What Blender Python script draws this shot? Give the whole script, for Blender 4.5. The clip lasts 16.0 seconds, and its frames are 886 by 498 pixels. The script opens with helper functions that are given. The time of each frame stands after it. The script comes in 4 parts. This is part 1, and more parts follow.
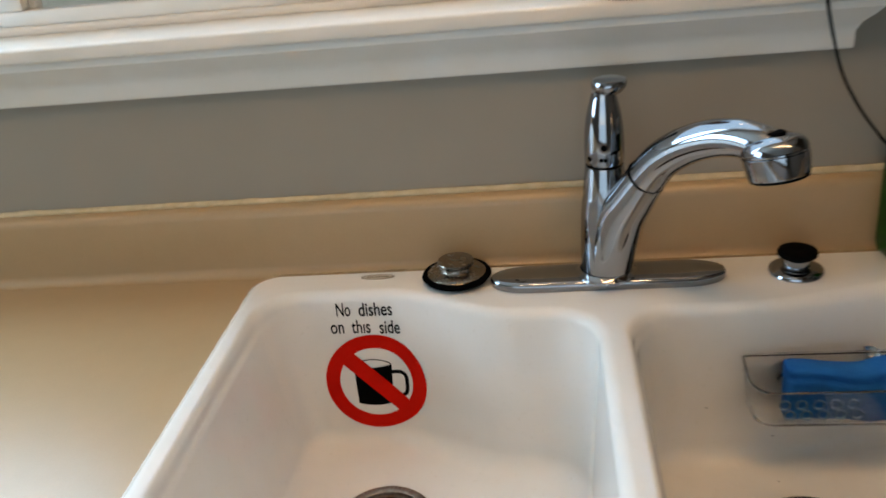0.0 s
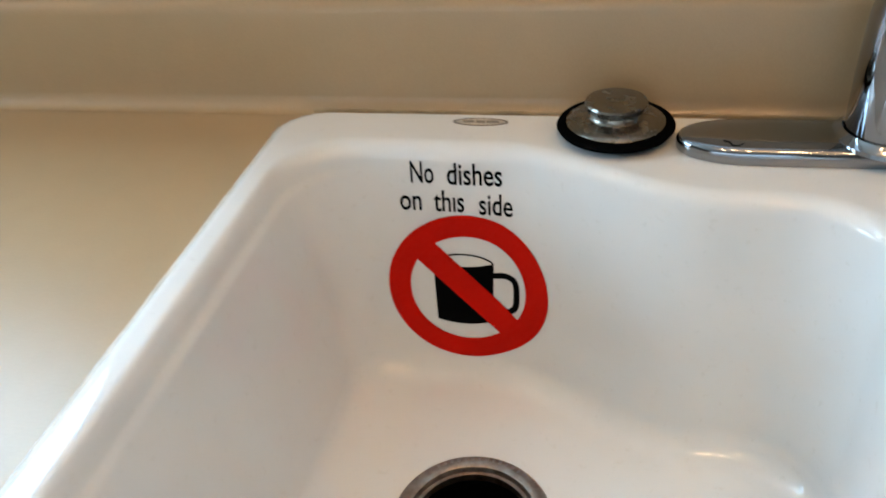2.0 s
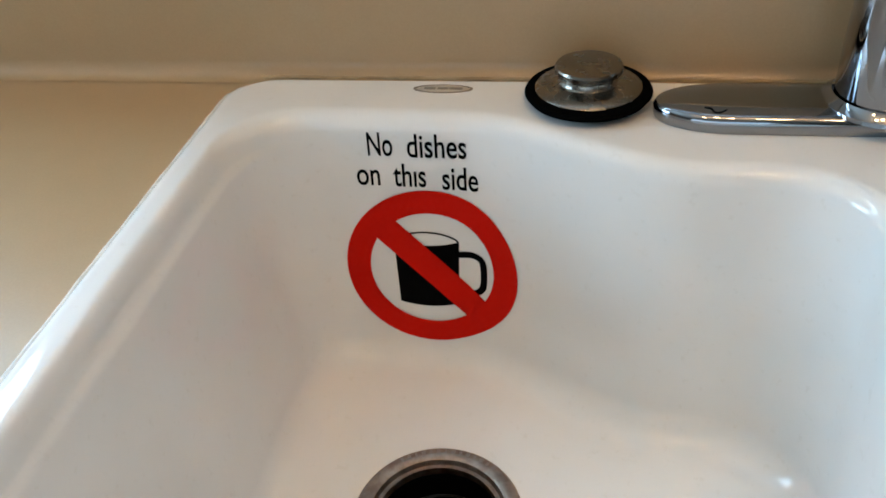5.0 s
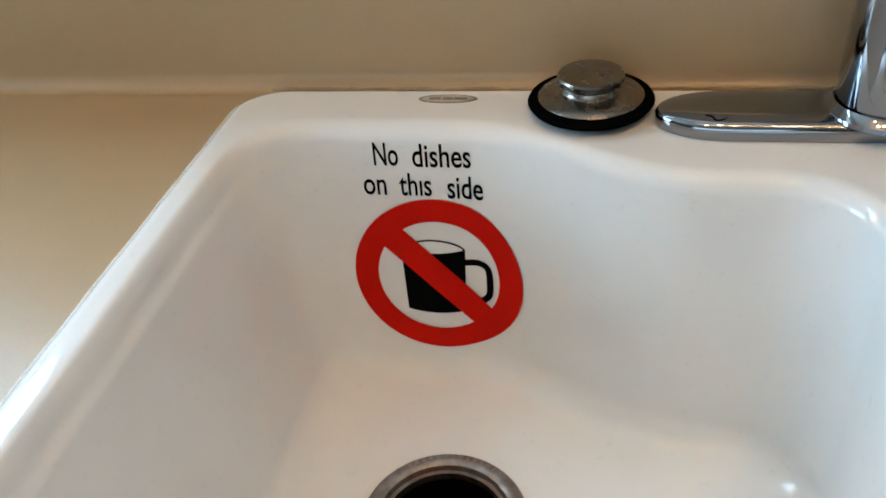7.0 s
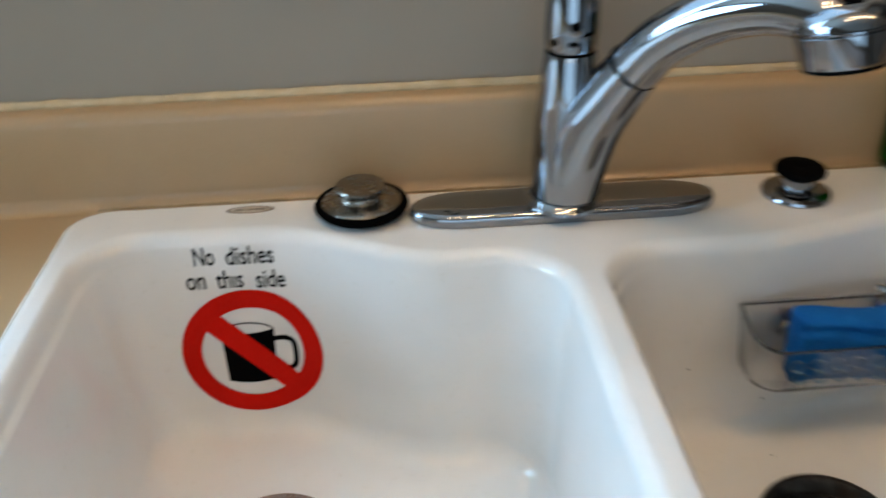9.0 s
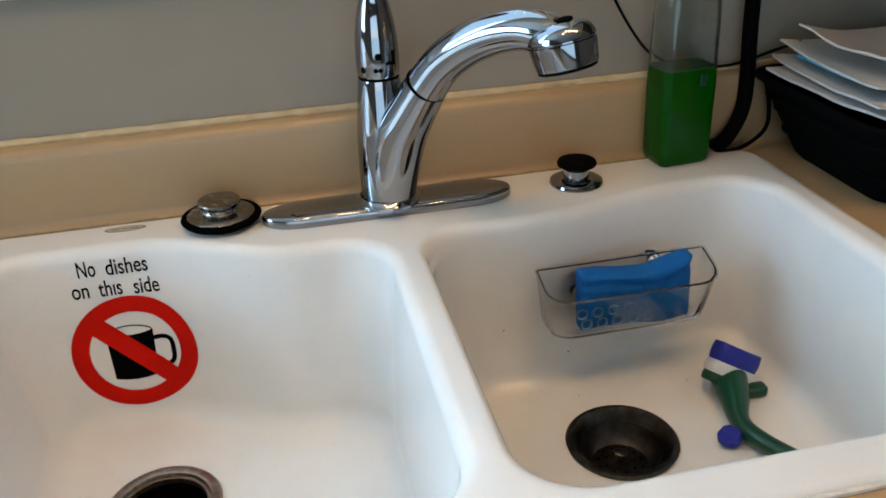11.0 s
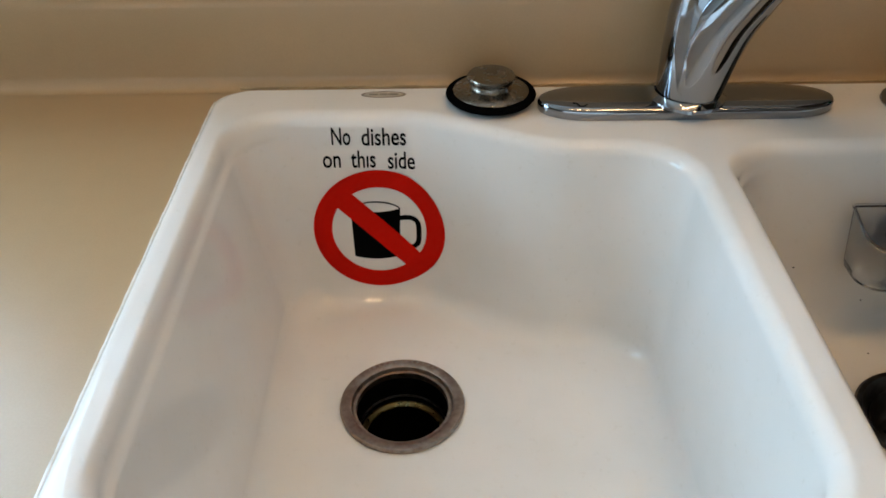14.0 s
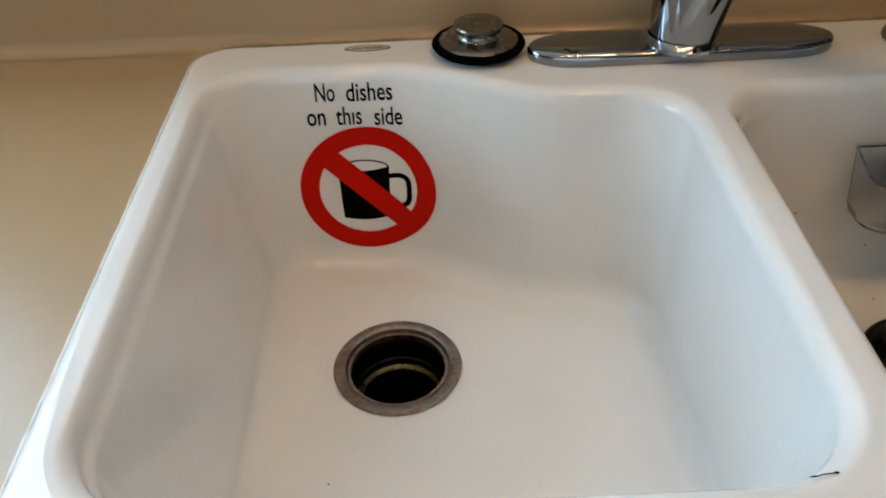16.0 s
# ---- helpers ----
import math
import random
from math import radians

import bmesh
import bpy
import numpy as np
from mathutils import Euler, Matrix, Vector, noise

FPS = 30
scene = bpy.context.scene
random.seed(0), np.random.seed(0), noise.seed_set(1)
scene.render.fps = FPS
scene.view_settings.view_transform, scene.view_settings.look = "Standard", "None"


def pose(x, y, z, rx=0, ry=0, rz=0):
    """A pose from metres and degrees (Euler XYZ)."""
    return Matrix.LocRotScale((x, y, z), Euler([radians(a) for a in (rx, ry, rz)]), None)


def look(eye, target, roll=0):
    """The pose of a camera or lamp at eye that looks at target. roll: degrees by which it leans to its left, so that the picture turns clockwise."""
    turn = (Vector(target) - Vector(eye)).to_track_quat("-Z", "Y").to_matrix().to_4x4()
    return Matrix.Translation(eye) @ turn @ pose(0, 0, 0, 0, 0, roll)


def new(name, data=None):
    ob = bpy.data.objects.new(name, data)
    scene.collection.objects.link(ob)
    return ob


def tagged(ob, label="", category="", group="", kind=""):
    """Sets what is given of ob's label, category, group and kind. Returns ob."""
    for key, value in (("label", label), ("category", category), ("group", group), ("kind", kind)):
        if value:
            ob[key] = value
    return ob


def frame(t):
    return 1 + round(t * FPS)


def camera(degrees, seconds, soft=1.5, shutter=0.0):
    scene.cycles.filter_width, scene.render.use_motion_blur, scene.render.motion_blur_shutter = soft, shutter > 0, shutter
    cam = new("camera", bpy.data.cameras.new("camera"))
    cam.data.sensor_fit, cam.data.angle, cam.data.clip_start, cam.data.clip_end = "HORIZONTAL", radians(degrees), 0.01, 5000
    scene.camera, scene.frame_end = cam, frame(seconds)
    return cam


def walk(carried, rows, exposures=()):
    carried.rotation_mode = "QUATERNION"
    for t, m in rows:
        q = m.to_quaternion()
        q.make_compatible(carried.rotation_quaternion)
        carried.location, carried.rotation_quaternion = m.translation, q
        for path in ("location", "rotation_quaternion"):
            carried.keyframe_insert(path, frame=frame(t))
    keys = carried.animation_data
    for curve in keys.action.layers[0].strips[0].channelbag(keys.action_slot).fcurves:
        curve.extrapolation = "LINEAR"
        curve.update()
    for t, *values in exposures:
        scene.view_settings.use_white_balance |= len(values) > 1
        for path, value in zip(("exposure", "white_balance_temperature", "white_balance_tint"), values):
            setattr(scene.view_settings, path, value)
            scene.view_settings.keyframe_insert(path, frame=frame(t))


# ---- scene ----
cam = camera(54.9, 16.0, 1.7, 0.6)
PATH = [
    (0, (-0.059, -0.903, 1.371), (-0.312, 0.887, 0.516), -6.1),
    (0.5, (-0.08, -0.775, 1.319), (-0.385, 0.971, 0.393), -5.5),
    (1, (-0.106, -0.666, 1.276), (-0.466, 0.964, 0.173), -4.3),
    (1.5, (-0.147, -0.607, 1.233), (-0.597, 0.97, 0.088), -5.3),
    (2, (-0.164, -0.569, 1.191), (-0.566, 1.03, 0.06), -5.3),
    (2.5, (-0.18, -0.528, 1.156), (-0.495, 1.041, -0.041), -3.7),
    (3, (-0.178, -0.527, 1.16), (-0.502, 1.05, -0.027), -3.7),
    (3.5, (-0.19, -0.528, 1.166), (-0.507, 1.041, -0.033), -3.7),
    (4, (-0.18, -0.526, 1.165), (-0.499, 1.04, -0.037), -4.3),
    (6.3, (-0.159, -0.53, 1.179), (-0.522, 1.035, -0.012), -5.4),
    (6.5, (-0.164, -0.53, 1.177), (-0.508, 1.032, -0.023), -5.3),
    (7, (-0.151, -0.53, 1.176), (-0.547, 1.032, -0.008), -6.5),
    (7.5, (-0.158, -0.531, 1.195), (-0.534, 1.045, 0.021), -7.0),
    (8, (-0.161, -0.543, 1.198), (-0.56, 1.06, 0.071), -7.0),
    (8.5, (-0.095, -0.589, 1.224), (-0.532, 1.055, 0.172), -7.9),
    (9, (-0.141, -0.671, 1.266), (-0.037, 1.03, 0.219), -1.7),
    (9.2, (-0.132, -0.713, 1.277), (0.03, 1.004, 0.265), -2.5),
    (11.3, (-0.1, -0.846, 1.278), (0.241, 0.899, 0.361), -2.7),
    (11.5, (-0.116, -0.836, 1.275), (0.145, 0.921, 0.356), -2.9),
    (12, (-0.157, -0.801, 1.279), (-0.022, 0.948, 0.317), -2.1),
    (12.5, (-0.2, -0.763, 1.271), (-0.156, 0.923, 0.197), -1.4),
    (13, (-0.207, -0.74, 1.261), (-0.209, 0.898, 0.113), -0.8),
    (13.5, (-0.209, -0.728, 1.257), (-0.19, 0.889, 0.08), -0.4),
    (14, (-0.216, -0.721, 1.263), (-0.212, 0.884, 0.07), -0.6),
    (14.5, (-0.216, -0.728, 1.251), (-0.208, 0.885, 0.069), -0.7),
    (15, (-0.218, -0.725, 1.253), (-0.234, 0.886, 0.069), -0.7),
    (15.5, (-0.211, -0.72, 1.247), (-0.249, 0.871, 0.036), -2.6),
    (16, (-0.212, -0.712, 1.238), (-0.203, 0.855, -0.004), -2.4),
]
EXPOSURES = [
    (0.0, -0.84, 7290, 16), (0.5, -0.79, 7250, 15), (1.5, -0.62, 6870, 13), (3.5, -0.71, 6650, 12), (7.0, -0.71, 6680, 12), (8.0, -0.64, 6620, 12),
    (8.5, -0.58, 6520, 12), (9.0, -0.70, 6350, 11), (11.5, -0.63, 6790, 13), (12.5, -0.82, 7100, 14), (14.5, -0.99, 7050, 14), (16.0, -1.04, 7050, 14),
]
walk(cam, [(t, look(eye, target, roll)) for t, eye, target, roll in PATH], EXPOSURES)

# ---- light ----
world = bpy.data.worlds.new("sky")
scene.world = world
world.use_nodes = True
wn = world.node_tree.nodes
sky = wn.new("ShaderNodeTexSky")
sky.sky_type, sky.sun_disc = "NISHITA", False
sky.sun_elevation, sky.sun_rotation = radians(42), radians(200)
wn["Background"].inputs["Strength"].default_value = 0.12
world.node_tree.links.new(sky.outputs["Color"], wn["Background"].inputs["Color"])

sun = new("sun", bpy.data.lights.new("sun", "SUN"))
sun.data.energy, sun.data.angle, sun.data.color = 3.0, radians(0.5), (1.0, 0.95, 0.88)
sun.matrix_world = look((1.5, -4, 4), (0, 0, 0))

# daylight standing in the window's two sashes: open sky behind the far one, a shaded porch behind the near one
WIN_X0, WIN_X1, WIN_Z0, WIN_Z1, WIN_MID = -2.2, 0.2, 1.2, 2.05, -0.69


def sash_daylight(x0, x1, z0, z1, watts, color, y=0.075):
    lamp = new("window_daylight", bpy.data.lights.new("window_daylight", "AREA"))
    lamp.data.shape, lamp.data.size, lamp.data.size_y = "RECTANGLE", x1 - x0, z1 - z0
    lamp.data.energy, lamp.data.color = watts, color
    mid, z = (x0 + x1) / 2, (z0 + z1) / 2
    lamp.matrix_world = look((mid, y, z), (mid, y - 1, z))


SKY_COOL = (0.46, 0.74, 1.0)
sash_daylight(-2.12, -0.74, WIN_Z0 + 0.06, WIN_Z1 - 0.06, 66.0, SKY_COOL)
sash_daylight(-0.64, 0.14, WIN_Z0 + 0.06, WIN_Z1 - 0.06, 6.0, SKY_COOL)
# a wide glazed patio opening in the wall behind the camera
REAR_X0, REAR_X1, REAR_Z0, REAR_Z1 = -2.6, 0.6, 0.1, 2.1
# and a second window in the side wall, over the far end of the counter
SIDE_Y0, SIDE_Y1, SIDE_Z0, SIDE_Z1 = -1.15, -0.06, 1.1, 2.2


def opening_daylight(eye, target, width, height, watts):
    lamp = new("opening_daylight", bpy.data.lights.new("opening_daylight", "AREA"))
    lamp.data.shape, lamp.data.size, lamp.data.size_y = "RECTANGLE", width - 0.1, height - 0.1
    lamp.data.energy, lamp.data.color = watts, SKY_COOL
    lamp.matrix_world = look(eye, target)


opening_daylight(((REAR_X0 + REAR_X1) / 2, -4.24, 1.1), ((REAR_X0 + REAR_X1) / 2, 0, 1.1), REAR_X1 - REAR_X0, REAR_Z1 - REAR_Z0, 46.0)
opening_daylight((-2.94, (SIDE_Y0 + SIDE_Y1) / 2, 1.65), (0, (SIDE_Y0 + SIDE_Y1) / 2, 1.65), SIDE_Y1 - SIDE_Y0, SIDE_Z1 - SIDE_Z0, 70.0)
BULB_POWER = 90.0

# ---- materials ----


def material(name, color, rough=0.5, metal=0.0, spec=0.5, coat=0.0):
    m = bpy.data.materials.new(name)
    m.use_nodes = True
    b = m.node_tree.nodes["Principled BSDF"]
    b.inputs["Base Color"].default_value = (*color, 1)
    b.inputs["Roughness"].default_value = rough
    b.inputs["Metallic"].default_value = metal
    b.inputs["Specular IOR Level"].default_value = spec
    b.inputs["Coat Weight"].default_value = coat
    b.inputs["Coat Roughness"].default_value = 0.05
    return m


def noise_node(m, scale, detail=3.0, rough=0.55):
    n = m.node_tree.nodes
    tc = n.new("ShaderNodeTexCoord")
    t = n.new("ShaderNodeTexNoise")
    t.inputs["Scale"].default_value, t.inputs["Detail"].default_value, t.inputs["Roughness"].default_value = scale, detail, rough
    m.node_tree.links.new(tc.outputs["Object"], t.inputs["Vector"])
    return t


def vary(m, scale, low, high, c0, c1, detail=3.0):
    """Colour between c0 and c1 by noise, multiplied over what feeds the base colour."""
    n, l = m.node_tree.nodes, m.node_tree.links
    b = n["Principled BSDF"]
    t = noise_node(m, scale, detail)
    r = n.new("ShaderNodeValToRGB")
    r.color_ramp.elements[0].position, r.color_ramp.elements[1].position = low, high
    r.color_ramp.elements[0].color, r.color_ramp.elements[1].color = (*c0, 1), (*c1, 1)
    l.new(t.outputs["Fac"], r.inputs["Fac"])
    mix = n.new("ShaderNodeMix")
    mix.data_type, mix.blend_type = "RGBA", "MULTIPLY"
    mix.inputs["Factor"].default_value = 1.0
    sock = b.inputs["Base Color"]
    if sock.is_linked:
        l.new(sock.links[0].from_socket, mix.inputs[6])
    else:
        mix.inputs[6].default_value = sock.default_value
    l.new(r.outputs["Color"], mix.inputs[7])
    l.new(mix.outputs[2], sock)
    return m


def rough_vary(m, scale, low, high, a, b_):
    n, l = m.node_tree.nodes, m.node_tree.links
    t = noise_node(m, scale)
    r = n.new("ShaderNodeMapRange")
    r.inputs["From Min"].default_value, r.inputs["From Max"].default_value = low, high
    r.inputs["To Min"].default_value, r.inputs["To Max"].default_value = a, b_
    l.new(t.outputs["Fac"], r.inputs["Value"])
    l.new(r.outputs["Result"], n["Principled BSDF"].inputs["Roughness"])
    return m


def bump(m, scale, strength, distance=0.001, detail=3.0):
    n, l = m.node_tree.nodes, m.node_tree.links
    t = noise_node(m, scale, detail)
    p = n.new("ShaderNodeBump")
    p.inputs["Strength"].default_value, p.inputs["Distance"].default_value = strength, distance
    l.new(t.outputs["Fac"], p.inputs["Height"])
    l.new(p.outputs["Normal"], n["Principled BSDF"].inputs["Normal"])
    return m


PORCELAIN = material("white_porcelain", (0.80, 0.79, 0.77), 0.12)
vary(PORCELAIN, 9, 0.35, 0.7, (0.95, 0.94, 0.92), (1, 1, 1))
vary(PORCELAIN, 160, 0.62, 0.8, (1, 1, 1), (0.93, 0.92, 0.9))
rough_vary(PORCELAIN, 14, 0.3, 0.7, 0.02, 0.045)
bump(PORCELAIN, 18, 0.05, 0.0015, 2)
WORN_GLAZE = material("worn_porcelain", (0.80, 0.79, 0.77), 0.2)
vary(WORN_GLAZE, 9, 0.35, 0.7, (0.95, 0.94, 0.92), (1, 1, 1))
vary(WORN_GLAZE, 160, 0.62, 0.8, (1, 1, 1), (0.93, 0.92, 0.9))
rough_vary(WORN_GLAZE, 130, 0.44, 0.56, 0.05, 0.2)
bump(WORN_GLAZE, 18, 0.04, 0.0015, 2)
LAMINATE = material("beige_laminate", (0.42, 0.288, 0.156), 0.34, 0.0, 0.65)
vary(LAMINATE, 3, 0.2, 0.8, (0.96, 0.95, 0.94), (1, 1, 1), 1)
vary(LAMINATE, 700, 0.35, 0.65, (0.955, 0.945, 0.93), (1.0, 1.0, 1.0))
vary(LAMINATE, 45, 0.3, 0.7, (0.975, 0.97, 0.965), (1.0, 1.0, 1.0))
WALL = material("greige_wall_paint", (0.285, 0.25, 0.205), 0.55)
vary(WALL, 5, 0.3, 0.7, (0.94, 0.94, 0.93), (1, 1, 1))
bump(WALL, 260, 0.12, 0.0008)
TRIM = material("white_trim_paint", (0.78, 0.76, 0.72), 0.35)
vary(TRIM, 12, 0.3, 0.75, (0.92, 0.91, 0.88), (1, 1, 1))
bump(TRIM, 60, 0.06, 0.001)
CAULK = material("white_caulk", (0.78, 0.77, 0.74), 0.22)
vary(CAULK, 60, 0.35, 0.7, (0.82, 0.78, 0.7), (1, 1, 1))
bump(CAULK, 140, 0.6, 0.002)
CAULK_TAN = material("yellowed_caulk", (0.62, 0.5, 0.32), 0.35)
vary(CAULK_TAN, 50, 0.35, 0.7, (0.8, 0.76, 0.68), (1, 1, 1))
bump(CAULK_TAN, 120, 0.5, 0.001)
CAULK_BROWN = material("brown_caulk", (0.42, 0.3, 0.16), 0.4)
vary(CAULK_BROWN, 40, 0.35, 0.7, (0.6, 0.55, 0.48), (1, 1, 1))
bump(CAULK_BROWN, 120, 0.5, 0.001)
CHROME = material("polished_chrome", (0.31, 0.325, 0.35), 0.07, 1.0)
rough_vary(CHROME, 40, 0.3, 0.75, 0.035, 0.09)
STEEL = material("brushed_steel", (0.27, 0.24, 0.205), 0.3, 1.0)
rough_vary(STEEL, 90, 0.3, 0.7, 0.18, 0.32)
FLANGE = material("tarnished_steel", (0.33, 0.26, 0.21), 0.38, 1.0)
vary(FLANGE, 130, 0.35, 0.65, (0.7, 0.62, 0.58), (1, 1, 1))
rough_vary(FLANGE, 200, 0.3, 0.7, 0.28, 0.5)
BRASS = material("dull_brass", (0.30, 0.22, 0.09), 0.3, 1.0)
rough_vary(BRASS, 200, 0.3, 0.7, 0.22, 0.45)
FLANGE_MARK = material("stamped_steel", (0.34, 0.29, 0.26), 0.45, 1.0)
DARKSTEEL = material("dark_stained_steel", (0.09, 0.078, 0.068), 0.35, 1.0)
vary(DARKSTEEL, 90, 0.35, 0.7, (0.5, 0.46, 0.42), (1, 1, 1))
RUBBER = material("black_rubber", (0.002, 0.002, 0.002), 0.7, 0.0, 0.0)
bump(RUBBER, 300, 0.15, 0.0005)
PLASTIC_BLACK = material("black_plastic", (0.003, 0.003, 0.003), 0.7, 0.0, 0.01)
RED = material("red_vinyl", (0.58, 0.009, 0.003), 0.5, 0.0, 0.05)
vary(RED, 30, 0.3, 0.7, (0.9, 0.9, 0.9), (1, 1, 1))
INK = material("black_vinyl", (0.0015, 0.0015, 0.0015), 0.6, 0.0, 0.03)
vary(INK, 40, 0.3, 0.7, (0.8, 0.8, 0.8), (1, 1, 1))
SPONGE = material("blue_sponge_foam", (0.006, 0.13, 0.42), 0.9, 0.0, 0.2)
vary(SPONGE, 45, 0.3, 0.7, (0.7, 0.75, 0.8), (1, 1, 1))
bump(SPONGE, 380, 0.7, 0.002, 5)
BRISTLE_BLUE = material("dark_blue_bristles", (0.008, 0.02, 0.30), 0.6)
bump(BRISTLE_BLUE, 500, 0.7, 0.002)
BRISTLE_WHITE = material("white_bristles", (0.75, 0.74, 0.72), 0.6)
bump(BRISTLE_WHITE, 500, 0.7, 0.002)
GREEN_PLASTIC = material("dark_green_plastic", (0.004, 0.055, 0.024), 0.3)
vary(GREEN_PLASTIC, 40, 0.3, 0.7, (0.8, 0.85, 0.8), (1, 1, 1))
SOAP = material("green_dish_soap", (0.002, 0.072, 0.002), 0.15, 0.0, 0.15)
vary(SOAP, 25, 0.3, 0.7, (0.75, 0.85, 0.7), (1, 1, 1))
PAPER = material("white_paper", (0.62, 0.6, 0.57), 0.8)
vary(PAPER, 30, 0.3, 0.7, (0.9, 0.88, 0.86), (1, 1, 1))
PAPER_BLUE = material("blue_paper", (0.03, 0.33, 0.50), 0.7)
NAPKIN = material("pinkish_paper_napkin", (0.66, 0.54, 0.45), 0.9)
bump(NAPKIN, 90, 0.6, 0.002)
CERAMIC_BROWN = material("brown_glazed_clay", (0.13, 0.05, 0.025), 0.3)
vary(CERAMIC_BROWN, 60, 0.3, 0.7, (0.7, 0.7, 0.7), (1, 1, 1))
WOOD = material("oak_cabinet_wood", (0.3, 0.17, 0.08), 0.4)
vary(WOOD, 18, 0.3, 0.7, (0.75, 0.7, 0.65), (1, 1, 1))
FLOOR = material("tan_floor_tile", (0.22, 0.16, 0.11), 0.4)
vary(FLOOR, 8, 0.3, 0.7, (0.8, 0.8, 0.78), (1, 1, 1))
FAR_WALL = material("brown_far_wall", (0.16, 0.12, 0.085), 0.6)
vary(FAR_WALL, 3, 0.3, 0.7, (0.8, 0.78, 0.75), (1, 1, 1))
CEIL = material("ceiling_white", (0.5, 0.46, 0.4), 0.8)
bump(CEIL, 120, 0.3, 0.002)
LAWN = material("pale_gravel_ground", (0.55, 0.6, 0.53), 0.9)
vary(LAWN, 0.8, 0.3, 0.7, (0.7, 0.75, 0.7), (1, 1, 1))
BULB = material("lit_bulb", (1, 1, 1), 0.5)
BULB.node_tree.nodes["Principled BSDF"].inputs["Emission Color"].default_value = (1.0, 0.65, 0.33, 1)
BULB.node_tree.nodes["Principled BSDF"].inputs["Emission Strength"].default_value = BULB_POWER


def clear(name, color, rough=0.03, ior=1.45):
    m = material(name, color, rough)
    b = m.node_tree.nodes["Principled BSDF"]
    b.inputs["Transmission Weight"].default_value, b.inputs["IOR"].default_value = 1.0, ior
    return m


GLASS = clear("window_glass", (0.95, 0.98, 0.97), 0.0)
ACRYLIC = clear("clear_acrylic", (0.92, 0.93, 0.93), 0.04)
BOTTLE_CLEAR = clear("clear_bottle_plastic", (0.94, 0.97, 0.94), 0.06)

# ---- mesh helpers ----


def finish(name, bm, mat, smooth=True, sharp=35):
    bmesh.ops.recalc_face_normals(bm, faces=bm.faces[:])
    lim = radians(sharp)
    for e in bm.edges:
        e.smooth = not (len(e.link_faces) == 2 and e.calc_face_angle(0) > lim)
    for f in bm.faces:
        f.smooth = smooth
    me = bpy.data.meshes.new(name)
    bm.to_mesh(me)
    bm.free()
    me.materials.append(mat)
    return me


def part(name, bm, mat, parent=None, label="", smooth=True, sharp=35):
    ob = new(name, finish(name, bm, mat, smooth, sharp))
    ob.parent = parent
    if label:
        tagged(ob, label)
    return ob


def thing(name, at, label, category, group="", kind=""):
    ob = new(name)
    ob.empty_display_size = 0.02
    ob.location = at
    bpy.context.view_layer.update()
    return tagged(ob, label, category, group, kind)


def box(bm, lo, hi, bevel=0.0, seg=2, m=None):
    c = [(a + b) / 2 for a, b in zip(lo, hi)]
    s = [b - a for a, b in zip(lo, hi)]
    res = bmesh.ops.create_cube(bm, size=1, matrix=Matrix.Translation(c) @ Matrix.Diagonal((*s, 1)))
    vs = res["verts"]
    if bevel:
        es = list({e for v in vs for e in v.link_edges})
        out = bmesh.ops.bevel(bm, geom=es, offset=bevel, segments=seg, profile=0.5, affect="EDGES")
        vs = list({v for f in out["faces"] for v in f.verts} | {v for v in vs if v.is_valid})
    if m is not None:
        bmesh.ops.transform(bm, matrix=m, verts=[v for v in vs if v.is_valid])
    return bm


def bevelled(lo, hi, bevel=0.0, seg=2, m=None):
    return box(bmesh.new(), lo, hi, bevel, seg, m)


def loft(bm, rings, closed=True, cap0=False, cap1=False):
    rows = [[bm.verts.new(p) for p in r] for r in rings]
    n = len(rows[0])
    for a, b in zip(rows, rows[1:]):
        for i in range(n if closed else n - 1):
            j = (i + 1) % n
            bm.faces.new((a[i], a[j], b[j], b[i]))
    if cap0:
        bm.faces.new(rows[0][::-1])
    if cap1:
        bm.faces.new(rows[-1])
    return rows


def lathe(profile, seg=48, axis=None, cap0=True, cap1=True):
    """Turned about z: profile of (radius, z)."""
    bm = bmesh.new()
    rings = [[(r * math.cos(2 * math.pi * i / seg), r * math.sin(2 * math.pi * i / seg), z) for i in range(seg)] for r, z in profile]
    loft(bm, rings, True, cap0, cap1)
    if axis is not None:
        bmesh.ops.transform(bm, matrix=axis, verts=bm.verts[:])
    return bm


def smooth_path(pts, n):
    """Catmull-Rom through points; each may carry extra numbers, such as a radius."""
    p = [np.array(q, float) for q in pts]
    p = [2 * p[0] - p[1]] + p + [2 * p[-1] - p[-2]]
    out = []
    for k in range(1, len(p) - 2):
        for i in range(n):
            t = i / n
            out.append(0.5 * (2 * p[k] + (p[k + 1] - p[k - 1]) * t + (2 * p[k - 1] - 5 * p[k] + 4 * p[k + 1] - p[k + 2]) * t * t + (3 * p[k] - p[k - 1] - 3 * p[k + 1] + p[k + 2]) * t ** 3))
    out.append(p[-2])
    return out


